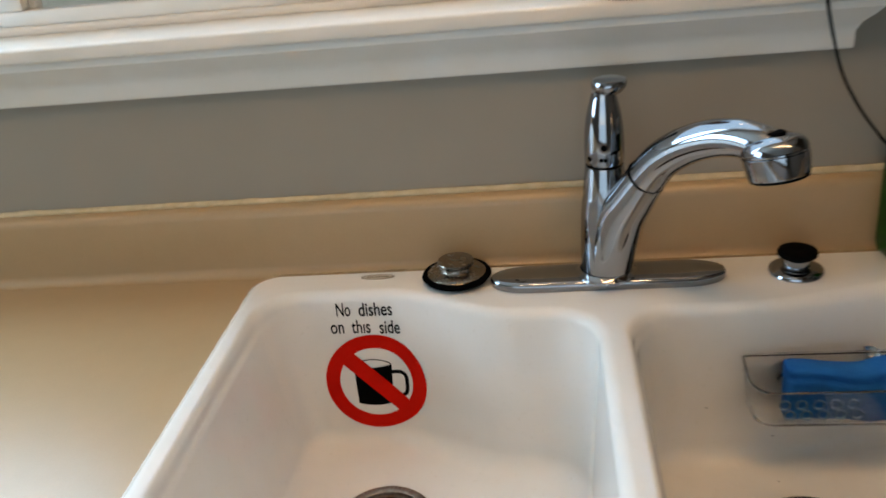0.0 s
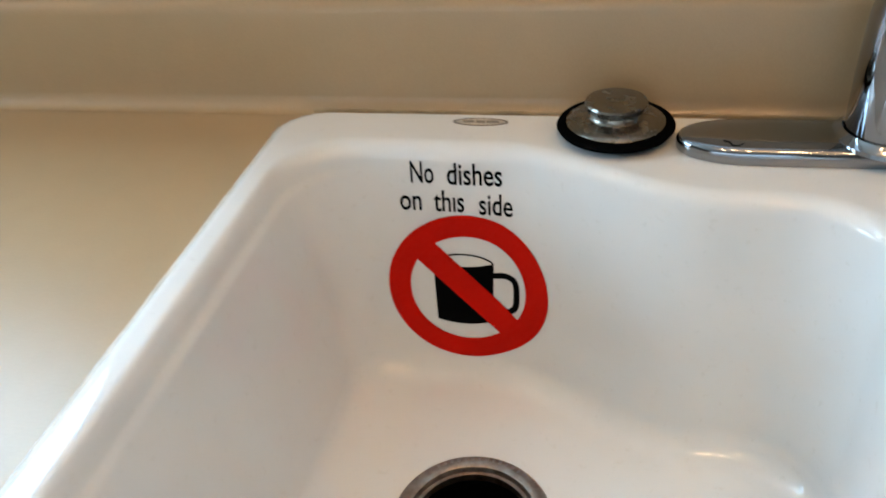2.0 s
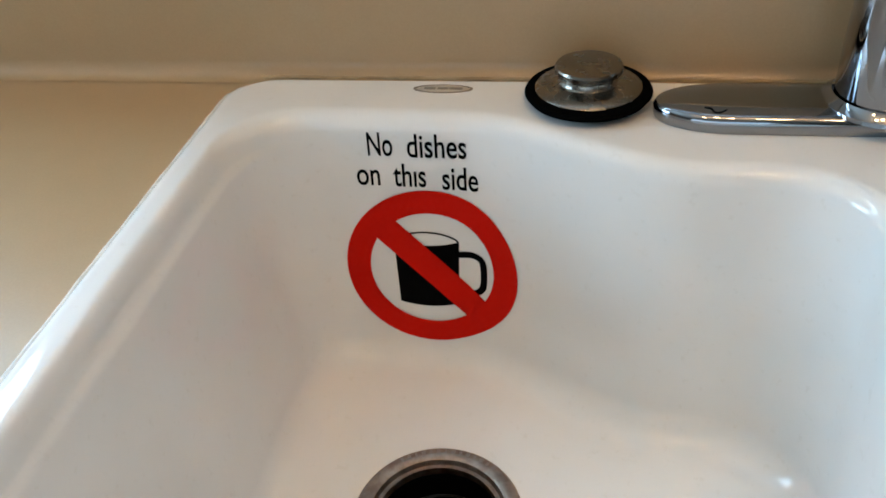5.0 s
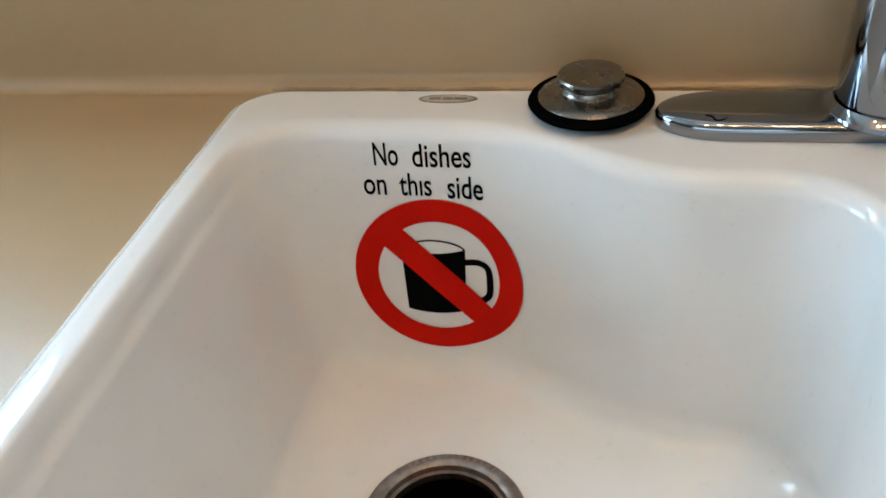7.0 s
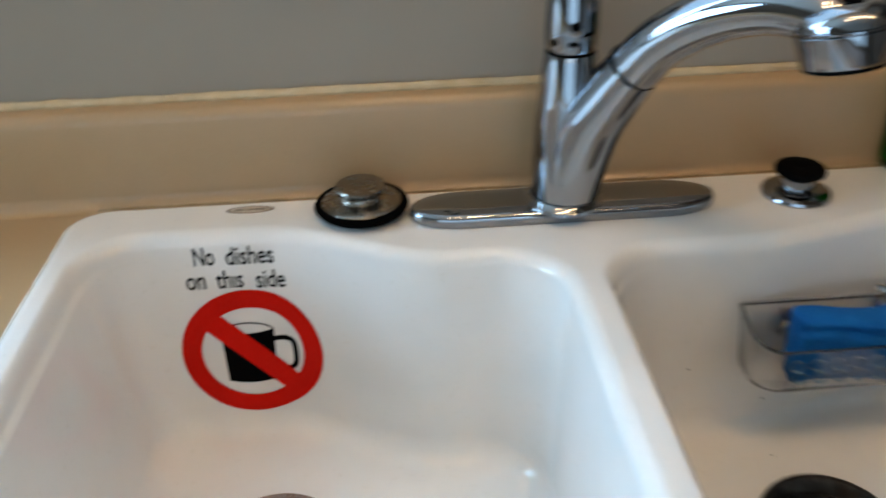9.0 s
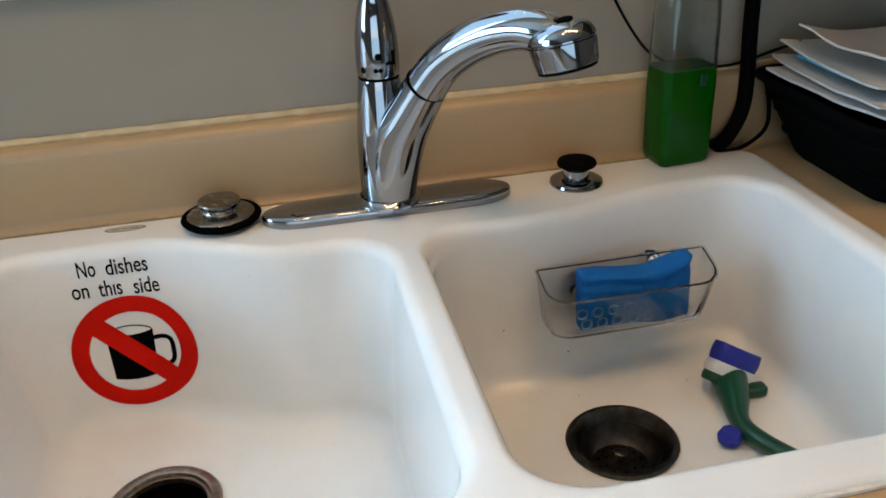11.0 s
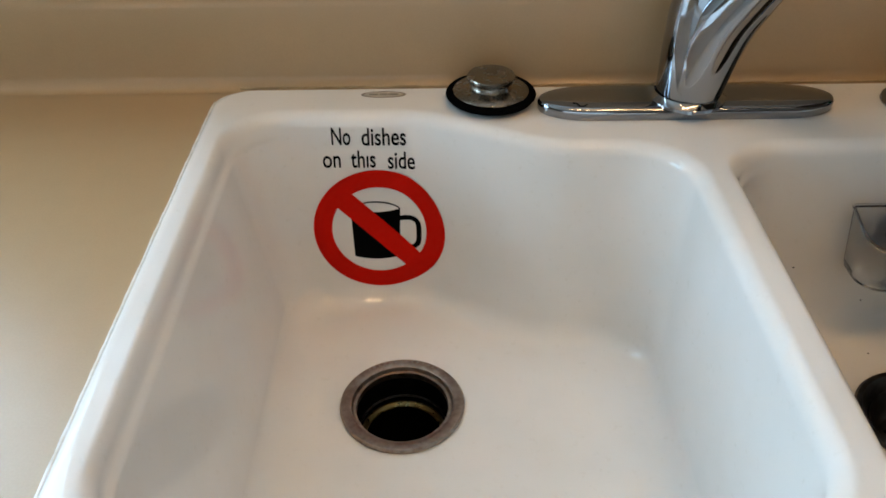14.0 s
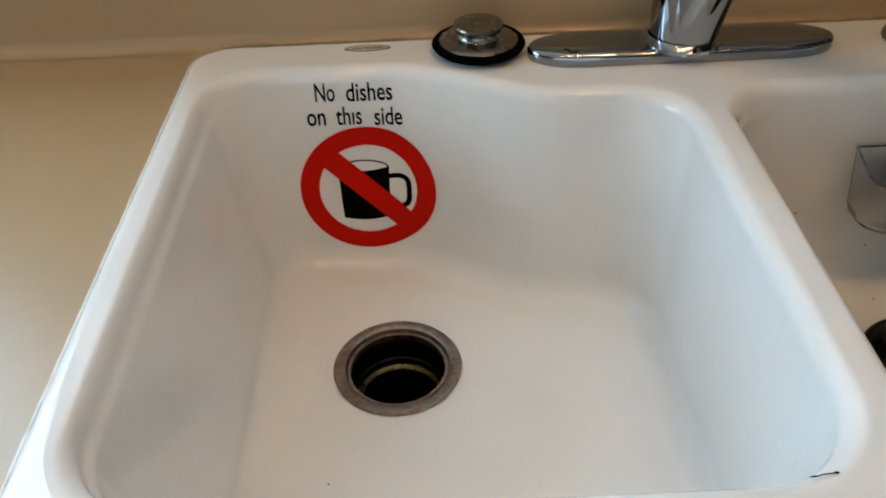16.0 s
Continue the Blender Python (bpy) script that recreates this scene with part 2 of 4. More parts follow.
def tube(pts, seg=24, cap=True, bm=None, flat=1.0):
    """A round bar along points (x, y, z, radius)."""
    bm = bm or bmesh.new()
    c = [Vector(p[:3]) for p in pts]
    rings, side = [], None
    for i, p in enumerate(pts):
        d = (c[min(i + 1, len(c) - 1)] - c[max(i - 1, 0)]).normalized()
        if side is None:
            side = d.orthogonal().normalized() if abs(d.z) > 0.9 else d.cross(Vector((0, 0, 1))).normalized()
        side = (side - d * side.dot(d)).normalized()
        up = side.cross(d)
        rings.append([c[i] + float(p[3]) * (side * math.cos(2 * math.pi * k / seg) + flat * up * math.sin(2 * math.pi * k / seg)) for k in range(seg)])
    loft(bm, rings, True, cap, cap)
    return bm


def extrude_x(profile, x0, x1, cap=True):
    """A bar with the outline profile of (y, z) from x0 to x1."""
    bm = bmesh.new()
    loft(bm, [[(x0, y, z) for y, z in profile], [(x1, y, z) for y, z in profile]], True, cap, cap)
    return bm


def local(t, bm):
    bmesh.ops.transform(bm, matrix=t.matrix_world.inverted(), verts=bm.verts[:])
    return bm


# ---- the room ----
ROOM_X0, ROOM_X1, ROOM_Y0, WALL_Y, ROOM_H = -2.9, 1.5, -4.2, 0.036, 2.44
DECK, COUNTER = 0.912, 0.907


def structure(name, bm, mat, label, category, smooth=False):
    ob = part(name, bm, mat, None, label, smooth)
    return tagged(ob, "", category, "", "structure")


structure("floor", bevelled((ROOM_X0 - 0.1, ROOM_Y0 - 0.1, -0.1), (ROOM_X1 + 0.1, WALL_Y + 0.14, 0)), FLOOR, "tan tiled kitchen floor below the counter", "floor")
structure("ceiling", bevelled((ROOM_X0 - 0.1, ROOM_Y0 - 0.1, ROOM_H), (ROOM_X1 + 0.1, WALL_Y + 0.14, ROOM_H + 0.1)), CEIL, "white painted kitchen ceiling", "ceiling")


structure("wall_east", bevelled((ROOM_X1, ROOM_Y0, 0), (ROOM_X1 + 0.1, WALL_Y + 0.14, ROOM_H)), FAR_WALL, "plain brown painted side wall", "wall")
def pierced_wall(x0, x1, a, b, wx0, wx1, wz0, wz1):
    bm = bmesh.new()
    out = [(x0, 0.0), (x1, 0.0), (x1, ROOM_H), (x0, ROOM_H)]
    hole = [(wx0, wz0), (wx1, wz0), (wx1, wz1), (wx0, wz1)]
    v = [[bm.verts.new((x, y, z)) for x, z in ring] for ring, y in ((out, a), (hole, a), (hole, b), (out, b))]
    for p, q in zip(v, v[1:] + v[:1]):
        for i in range(4):
            j = (i + 1) % 4
            bm.faces.new((p[i], p[j], q[j], q[i]))
    return bm


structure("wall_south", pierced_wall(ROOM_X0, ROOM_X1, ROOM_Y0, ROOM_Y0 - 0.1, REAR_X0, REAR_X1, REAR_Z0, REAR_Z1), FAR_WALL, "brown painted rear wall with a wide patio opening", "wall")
side = pierced_wall(-WALL_Y - 0.14, -ROOM_Y0, ROOM_X0, ROOM_X0 - 0.1, -SIDE_Y1, -SIDE_Y0, SIDE_Z0, SIDE_Z1)
bmesh.ops.transform(side, matrix=Matrix(((0, 1, 0, 0), (-1, 0, 0, 0), (0, 0, 1, 0), (0, 0, 0, 1))), verts=side.verts[:])
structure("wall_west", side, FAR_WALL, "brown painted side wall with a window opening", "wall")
structure("wall_north", pierced_wall(ROOM_X0, ROOM_X1, WALL_Y, WALL_Y + 0.14, WIN_X0, WIN_X1, WIN_Z0, WIN_Z1), WALL, "greige painted wall with a window above the sink", "wall")
# out-of-view block, added to keep light off the right-hand wall corner
structure("shade_soffit", bevelled((0.32, -0.33, 1.36), (ROOM_X1, WALL_Y, ROOM_H)), FAR_WALL, "plain brown unseen block added to shade the end of the counter", "wall")
structure("ground", bevelled((-60, -120, -0.9), (60, 120, -0.6)), LAWN, "pale gravel ground outside the kitchen window", "ground")


def build_window():
    w = thing("window_1", ((WIN_X0 + WIN_X1) / 2, WALL_Y, WIN_Z0), "white framed sliding window with pale daylight behind it", "window", kind="structure")
    inv = w.matrix_world.inverted()

    def add(name, bm, mat, label="", parent=w, sharp=35):
        bmesh.ops.transform(bm, matrix=inv, verts=bm.verts[:])
        return part(name, bm, mat, parent, label, True, sharp)

    # apron: a flared moulding under the stool, its end returned to the wall
    prof = [(0.036, 1.138), (0.026, 1.138), (0.0235, 1.142), (0.0235, 1.156), (0.019, 1.166), (0.009, 1.176), (0.003, 1.184), (0.003, 1.192), (0.036, 1.192)]
    bm = bmesh.new()
    flare = [max(0.0, 0.0235 - y) for y, z in prof]
    loft(bm, [[(WIN_X0 - 0.07 - f, y, z) for (y, z), f in zip(prof, flare)], [(WIN_X1 + 0.062 + f, y, z) for (y, z), f in zip(prof, flare)]], True, True, True)
    add("window_apron", bm, TRIM, "white flared apron moulding")
    sill = bevelled((WIN_X0 - 0.1, -0.003, 1.192), (WIN_X1 + 0.095, WALL_Y, 1.21), 0.004, 3)
    box(sill, (WIN_X0 + 0.002, WALL_Y - 0.001, 1.196), (WIN_X1 - 0.002, WALL_Y + 0.138, 1.2095))
    add("window_sill", sill, TRIM, "cream painted window sill")
    add("casing", bevelled((WIN_X1, WALL_Y - 0.016, 1.21), (WIN_X1 + 0.07, WALL_Y, WIN_Z1 + 0.07), 0.003), TRIM)
    add("casing", bevelled((WIN_X0 - 0.07, WALL_Y - 0.016, 1.21), (WIN_X0, WALL_Y, WIN_Z1 + 0.07), 0.003), TRIM)
    add("casing", bevelled((WIN_X0, WALL_Y - 0.016, WIN_Z1), (WIN_X1, WALL_Y, WIN_Z1 + 0.07), 0.003), TRIM)
    y0, y1 = WALL_Y + 0.05, WALL_Y + 0.1
    mid = WIN_MID
    fr = bmesh.new()
    box(fr, (WIN_X0 + 0.002, y0, 1.2095), (WIN_X1 - 0.002, y1, 1.22), 0.002)
    box(fr, (WIN_X0 + 0.002, y0, WIN_Z1 - 0.03), (WIN_X1 - 0.002, y1, WIN_Z1 - 0.002), 0.002)
    box(fr, (WIN_X0 + 0.002, y0, 1.22), (WIN_X0 + 0.03, y1, WIN_Z1 - 0.03), 0.002)
    box(fr, (WIN_X1 - 0.03, y0, 1.22), (WIN_X1 - 0.002, y1, WIN_Z1 - 0.03), 0.002)
    add("window_frame", fr, TRIM)
    for a, b, y in ((WIN_X0 + 0.03, mid + 0.02, y0 + 0.026), (mid - 0.02, WIN_X1 - 0.03, y0 + 0.004)):
        s = bmesh.new()
        box(s, (a, y, 1.22), (b, y + 0.02, 1.238), 0.003)
        box(s, (a, y, WIN_Z1 - 0.065), (b, y + 0.02, WIN_Z1 - 0.03), 0.003)
        box(s, (a, y, 1.238), (a + 0.035, y + 0.02, WIN_Z1 - 0.065), 0.003)
        box(s, (b - 0.035, y, 1.238), (b, y + 0.02, WIN_Z1 - 0.065), 0.003)
        sash = add("sash", s, TRIM)
        pane = add("pane", bevelled((a + 0.033, y + 0.008, 1.236), (b - 0.033, y + 0.012, WIN_Z1 - 0.063)), GLASS, "clear glass", sash)
        pane.visible_shadow = False
    return w


build_window()

# ---- counter, backsplash, cabinet ----
SINK_X0, SINK_X1, SINK_Y0, SINK_Y1 = -0.42, 0.428, -0.519, 0.002
CNT_Y0 = -0.6


def counter():
    bm = bmesh.new()
    x0, x1, y0, y1 = ROOM_X0 + 0.001, ROOM_X1 - 0.001, CNT_Y0, WALL_Y - 0.001
    c = 0.004
    hole = [(SINK_X0 + c, SINK_Y0 + c), (SINK_X1 - c, SINK_Y0 + c), (SINK_X1 - c, SINK_Y1 - c), (SINK_X0 + c, SINK_Y1 - c)]
    r = 0.012
    rings = []
    for k in range(6):
        a = k * math.pi / 10
        d, z = r * (1 - math.sin(a)), COUNTER - r * (1 - math.cos(a))
        rings.append([(x0, y0 + d, z), (x1, y0 + d, z), (x1, y1, z), (x0, y1, z)])
    rings.append([(x0, y0, 0.869), (x1, y0, 0.869), (x1, y1, 0.869), (x0, y1, 0.869)])
    low = [(x, y, 0.869) for x, y in hole]
    top = [(x, y, COUNTER) for x, y in hole]
    loft(bm, [top] + rings + [low, top])
    bmesh.ops.remove_doubles(bm, verts=bm.verts[:], dist=1e-5)
    return bm


structure("countertop", counter(), LAMINATE, "beige laminate countertop with fine speckle around the sink", "countertop", True)


def backsplash():
    prof = [(0.004, COUNTER + 0.0005)]
    for k in range(1, 7):
        a = k / 6 * math.pi / 2
        prof.append((0.004 + 0.012 * math.sin(a), COUNTER + 0.0005 + 0.012 * (1 - math.cos(a))))
    prof += [(0.0162, 0.95), (0.0158, 0.984)]
    for k in range(1, 6):
        a = k / 5 * math.pi / 2
        prof.append((0.0158 + 0.009 * (1 - math.cos(a)), 0.984 + 0.012 * math.sin(a)))
    prof += [(0.0355, 0.998), (0.0355, COUNTER + 0.0005)]
    return extrude_x(prof, ROOM_X0 + 0.002, ROOM_X1 - 0.002)


structure("backsplash", backsplash(), LAMINATE, "beige laminate backsplash with a rounded top edge", "backsplash", True)


def bead(pts, r, seed, mat, name, label, wob=0.35):
    rnd = random.Random(seed)
    out = []
    for k, p in enumerate(pts):
        f = 1 + wob * (rnd.random() - 0.5) + 0.5 * wob * noise.noise(Vector((k * 0.21, seed, 0)))
        out.append((p[0], p[1], p[2], r * f))
    ob = structure(name, tube(out, 8), mat, label, "caulk", True)
    return ob


bead([(x, 0.0335, 0.9995) for x in np.linspace(ROOM_X0 + 0.01, ROOM_X1 - 0.01, 260)], 0.0042, 3, CAULK_TAN, "trim_1", "yellowed uneven caulk bead along the backsplash top")
bead([(x, 0.0325, 1.0015) for x in np.linspace(-0.225, ROOM_X1 - 0.01, 190)], 0.0028, 11, CAULK_TAN, "trim_3", "newer caulk laid over part of the backsplash top", 0.2)
bead([(x, 0.0032, DECK + 0.0006) for x in np.linspace(SINK_X0 + 0.02, SINK_X1 - 0.02, 120)], 0.0014, 17, CAULK_BROWN, "trim_4", "thin brown caulk bead between the sink and the backsplash", 0.5)
structure("cabinet_base", bevelled((ROOM_X0 + 0.001, CNT_Y0 + 0.03, 0.1), (ROOM_X1 - 0.001, CNT_Y0 + 0.05, 0.868)), WOOD, "plain wooden base cabinet front under the counter", "cabinet")
structure("cabinet_kick", bevelled((ROOM_X0 + 0.001, CNT_Y0 + 0.08, 0.0), (ROOM_X1 - 0.001, CNT_Y0 + 0.1, 0.1)), WOOD, "recessed wooden toe kick under the cabinet", "cabinet")

# ---- the sink ----


def ease(t):
    t = min(1.0, max(0.0, t))
    return t * t * (3 - 2 * t)


class Bowl:
    def __init__(self, x0, x1, y0, back_l, back_r, s0, s1, drain, lean, flank=0.012, sweep=1.0):
        self.BACK, self.FLANK, self.SWEEP = lean, flank, sweep
        self.x0, self.x1, self.y0, self.bl, self.br, self.s0, self.s1, self.drain = x0, x1, y0, back_l, back_r, s0, s1, drain

    def back(self, x):
        return self.bl + (self.br - self.bl) * ease((x - self.s0) / (self.s1 - self.s0))

    def ring(self, z, side, back, front, r, ledge=0.0, flank=None):
        x0, x1, y0 = self.x0 + (side if flank is None else flank) + ledge, self.x1 - side, self.y0 + front
        yl, yr = self.back(x0) - back, self.back(x1) - back
        pts, n = [], 14
        # the corners tighten where the left flank slopes in
        q = r - 0.9 * max(0.0, (flank or 0.0) - side)

        def arc(cx, cy, a0, r):
            for k in range(n):
                a = a0 + k / n * math.pi / 2
                pts.append((cx + r * math.cos(a), cy + r * math.sin(a), z))

        def run(p, q, m, f=None):
            for k in range(m):
                x, y = p[0] + (q[0] - p[0]) * k / m, p[1] + (q[1] - p[1]) * k / m
                pts.append((x, f(x) if f else y, z))

        arc(x1 - r, yr - r, 0, r)
        run((x1 - r, yr), (x0 + q, yl), 44, lambda x: self.back(x) - back)
        arc(x0 + q, yl - q, math.pi / 2, q)
        run((x0, yl - q), (x0, y0 + q), 20)
        arc(x0 + q, y0 + q, math.pi, q)
        run((x0 + q, y0), (x1 - r, y0), 24)
        arc(x1 - r, y0 + r, 1.5 * math.pi, r)
        run((x1, y0 + r), (x1, yr - r), 20)
        return pts

    R, RB, FLOOR_Z = 0.013, 0.022, 0.722
    SIDE, FRONT = 0.012, 0.016

    def wall_inset(self, z):
        hi, lo = DECK - self.R, self.FLOOR_Z + self.RB
        return min(1.0, max(0.0, (hi - z) / (hi - lo)))

    def wall(self, x, z):
        """y of the rear wall of the bowl."""
        low = min(1.0, max(0.0, (self.FLOOR_Z + self.RB - z) / self.RB))
        return self.back(x) - self.BACK * self.wall_inset(z) - self.RB * (1 - math.sqrt(1 - low * low))

    def rings(self):
        d = -self.R - 0.0005
        out = [self.ring(DECK, d, d, d, 0.052 - d * 0.8)]
        for k in range(9):
            a = k / 8 * radians(84)
            d = -self.R * (1 - math.sin(a))
            out.append(self.ring(DECK - self.R * (1 - math.cos(a)), d, d, d, 0.052 - d * 0.8, -0.4 * d))
        hi, lo = DECK - self.R, self.FLOOR_Z + self.RB
        for drop in (0.003, 0.005, 0.007, 0.009, 0.011, 0.014, 0.03, 0.055, 0.08, 0.105, 0.13, hi - lo):
            f = drop / (hi - lo)
            ledge = 0.003 * ease((drop - 0.003) / 0.006) * (1 - 0.6 * f)
            out.append(self.ring(hi - drop, self.SIDE * f, self.BACK * f, self.FRONT * f, 0.052 + 0.006 * f, ledge, self.FLANK * f))
        for k in range(1, 9):
            a = k / 8 * math.pi / 2
            d = self.RB * (1 - math.cos(a))
            out.append(self.ring(lo - self.RB * math.sin(a), self.SIDE + d, self.BACK + d, self.FRONT + d, 0.058, 0.0012, self.FLANK + self.SWEEP * d))
        last = out[-1]
        cx, cy, cr = self.drain
        goal = []
        for p in last:
            a = math.atan2(p[1] - cy, p[0] - cx)
            goal.append((cx + cr * math.cos(a), cy + cr * math.sin(a)))
        for k in range(1, 7):
            f = k / 6
            out.append([(p[0] + (g[0] - p[0]) * f, p[1] + (g[1] - p[1]) * f, self.FLOOR_Z - 0.004 * ease(f)) for p, g in zip(last, goal)])
        out.append([(g[0], g[1], self.FLOOR_Z - 0.03) for g in goal])
        return out


LEFT = Bowl(-0.397, -0.016, -0.477, -0.052, -0.109, -0.255, -0.1, (-0.251, -0.213, 0.046), 0.021, 0.032, 1.7)
RIGHT = Bowl(0.018, 0.397, -0.475, -0.113, -0.078, 0.13, 0.33, (0.186, -0.237, 0.046), 0.008)


def rounded(x0, x1, y0, y1, r, z, n=10):
    pts = []
    for cx, cy, a0 in ((x1 - r, y1 - r, 0), (x0 + r, y1 - r, 1), (x0 + r, y0 + r, 2), (x1 - r, y0 + r, 3)):
        for k in range(n + 1):
            a = (a0 + k / n) * math.pi / 2
            pts.append((cx + r * math.cos(a), cy + r * math.sin(a), z))
    return pts


def build_sink():
    s = thing("kitchen_sink", (0, -0.25, DECK), "white glazed double-bowl kitchen sink set into a beige counter", "sink")
    bm = bmesh.new()
    edges = []

    def close(row):
        for i in range(len(row)):
            edges.append(bm.edges.get((row[i], row[(i + 1) % len(row)])) or bm.edges.new((row[i], row[(i + 1) % len(row)])))

    for bowl, name in ((LEFT, "left_bowl"), (RIGHT, "right_bowl")):
        rings = bowl.rings()
        one = bmesh.new()
        loft(one, rings)
        part(name, local(s, one), PORCELAIN, s, "white glazed bowl", True, 60)
        close([bm.verts.new(p) for p in rings[0]])
    outer = []
    R = 0.007
    for k in range(7):
        a = k / 6 * math.pi / 2
        d = R * (1 - math.sin(a))
        outer.append(rounded(SINK_X0 + d, SINK_X1 - d, SINK_Y0 + d, SINK_Y1 - 0.3 * d, 0.03, DECK - 0.5 * R * (1 - math.cos(a))))
    outer.append(rounded(SINK_X0, SINK_X1, SINK_Y0, SINK_Y1, 0.03, COUNTER - 0.002))
    close(loft(bm, outer)[0])
    bmesh.ops.triangle_fill(bm, use_beauty=True, use_dissolve=False, edges=edges)
    bmesh.ops.transform(bm, matrix=s.matrix_world.inverted(), verts=bm.verts[:])
    deck = part("deck", bm, WORN_GLAZE, s, "white glazed deck and rim", True, 60)
    for poly in deck.data.polygons:
        if abs(poly.normal.z) > 0.99999:
            poly.use_smooth = False
    return s


build_sink()
ring = rounded(SINK_X0 - 0.0003, SINK_X1 + 0.0003, SINK_Y0 - 0.0003, SINK_Y1 + 0.0003, 0.03, COUNTER + 0.0007, 12)
dense = []
for p, q in zip(ring, ring[1:] + ring[:1]):
    m = max(1, int(math.dist(p, q) / 0.006))
    dense += [tuple(a + (b - a) * k / m for a, b in zip(p, q)) for k in range(m)]
bead(dense + dense[:2], 0.0024, 7, CAULK, "trim_2", "thin white caulk bead round the sink rim", 0.18)


# ---- drains ----
def build_disposal():
    x, y, _ = LEFT.drain
    t = thing("disposal_drain", (x, y, 0.718), "tarnished steel disposal drain with a dark open throat", "drain")
    prof = [(0.053, 0.0005), (0.0535, 0.0028), (0.052, 0.0046), (0.047, 0.005), (0.0435, 0.0035), (0.0418, -0.001), (0.0412, -0.006), (0.0395, -0.006), (0.0395, 0.0), (0.045, 0.0)]
    part("flange", lathe(prof, 64, cap0=False, cap1=False), FLANGE, t, "brown tarnished steel flange")
    part("sleeve", lathe([(0.0408, -0.0055), (0.0395, -0.02), (0.0385, -0.026), (0.0385, -0.075), (0.037, -0.078), (0.037, -0.15), (0.0, -0.15)], 48, cap0=False, cap1=False), RUBBER, t, "black throat")
    part("splash_ring", lathe([(0.0383, -0.034), (0.036, -0.033), (0.0335, -0.036), (0.0335, -0.038), (0.037, -0.039)], 48, cap0=False, cap1=False), BRASS, t, "worn brass-coloured inner ring")
    part("collar", lathe([(0.0386, -0.0262), (0.0374, -0.0254), (0.0368, -0.0262), (0.0372, -0.0276), (0.0384, -0.028)], 48, cap0=False, cap1=False), DARKSTEEL, t, "thin dark steel lip in the throat")
    # stamped writing on the flange, not readable, as raised bars along its rear arc
    for k in range(14):
        a = radians(52 + k * 5.8)
        w = (0.0012, 0.0007, 0.0014, 0.0009)[(k * 7) % 4]
        m = Matrix.Translation((0.0495 * math.cos(a), 0.0495 * math.sin(a), 0.0052)) @ Matrix.Rotation(a, 4, "Z")
        part("stamped_bar", bevelled((-0.0014, -w, -0.0004), (0.0014, w, 0.0), m=m), FLANGE_MARK, t)
    return t


build_disposal()


def build_strainer():
    x, y, _ = RIGHT.drain
    t = thing("basket_strainer", (x, y, 0.718), "dark stained steel basket strainer in the sink drain", "drain")
    part("flange", lathe([(0.054, 0.0005), (0.055, 0.003), (0.053, 0.005), (0.049, 0.0052), (0.046, 0.002), (0.043, -0.008), (0.0405, -0.012), (0.0385, -0.028), (0.037, -0.028), (0.04, -0.01), (0.046, 0.0)], 64, cap0=False, cap1=False), DARKSTEEL, t)
    part("basket", lathe([(0.042, -0.006), (0.0405, -0.005), (0.039, -0.008), (0.035, -0.02), (0.028, -0.026), (0.008, -0.026), (0.007, -0.024), (0.0, -0.0235)], 48, cap0=False, cap1=False), DARKSTEEL, t, "dark brown strainer basket")
    part("knob", lathe([(0.0035, -0.0245), (0.003, -0.018), (0.006, -0.015), (0.0065, -0.012), (0.004, -0.0105), (0.0, -0.0103)], 24, cap0=False, cap1=False), DARKSTEEL, t)
    for ring_r, count in ((0.015, 8), (0.022, 12)):
        for k in range(count):
            a = 2 * math.pi * k / count
            part("hole", lathe([(0.0019, 0), (0.0019, 0.0003)], 10, Matrix.Translation((ring_r * math.cos(a), ring_r * math.sin(a), -0.0259))), RUBBER, t)
    return t


build_strainer()

# ---- faucet ----
FX, FY = 0.0, -0.043
SWING = radians(-46)


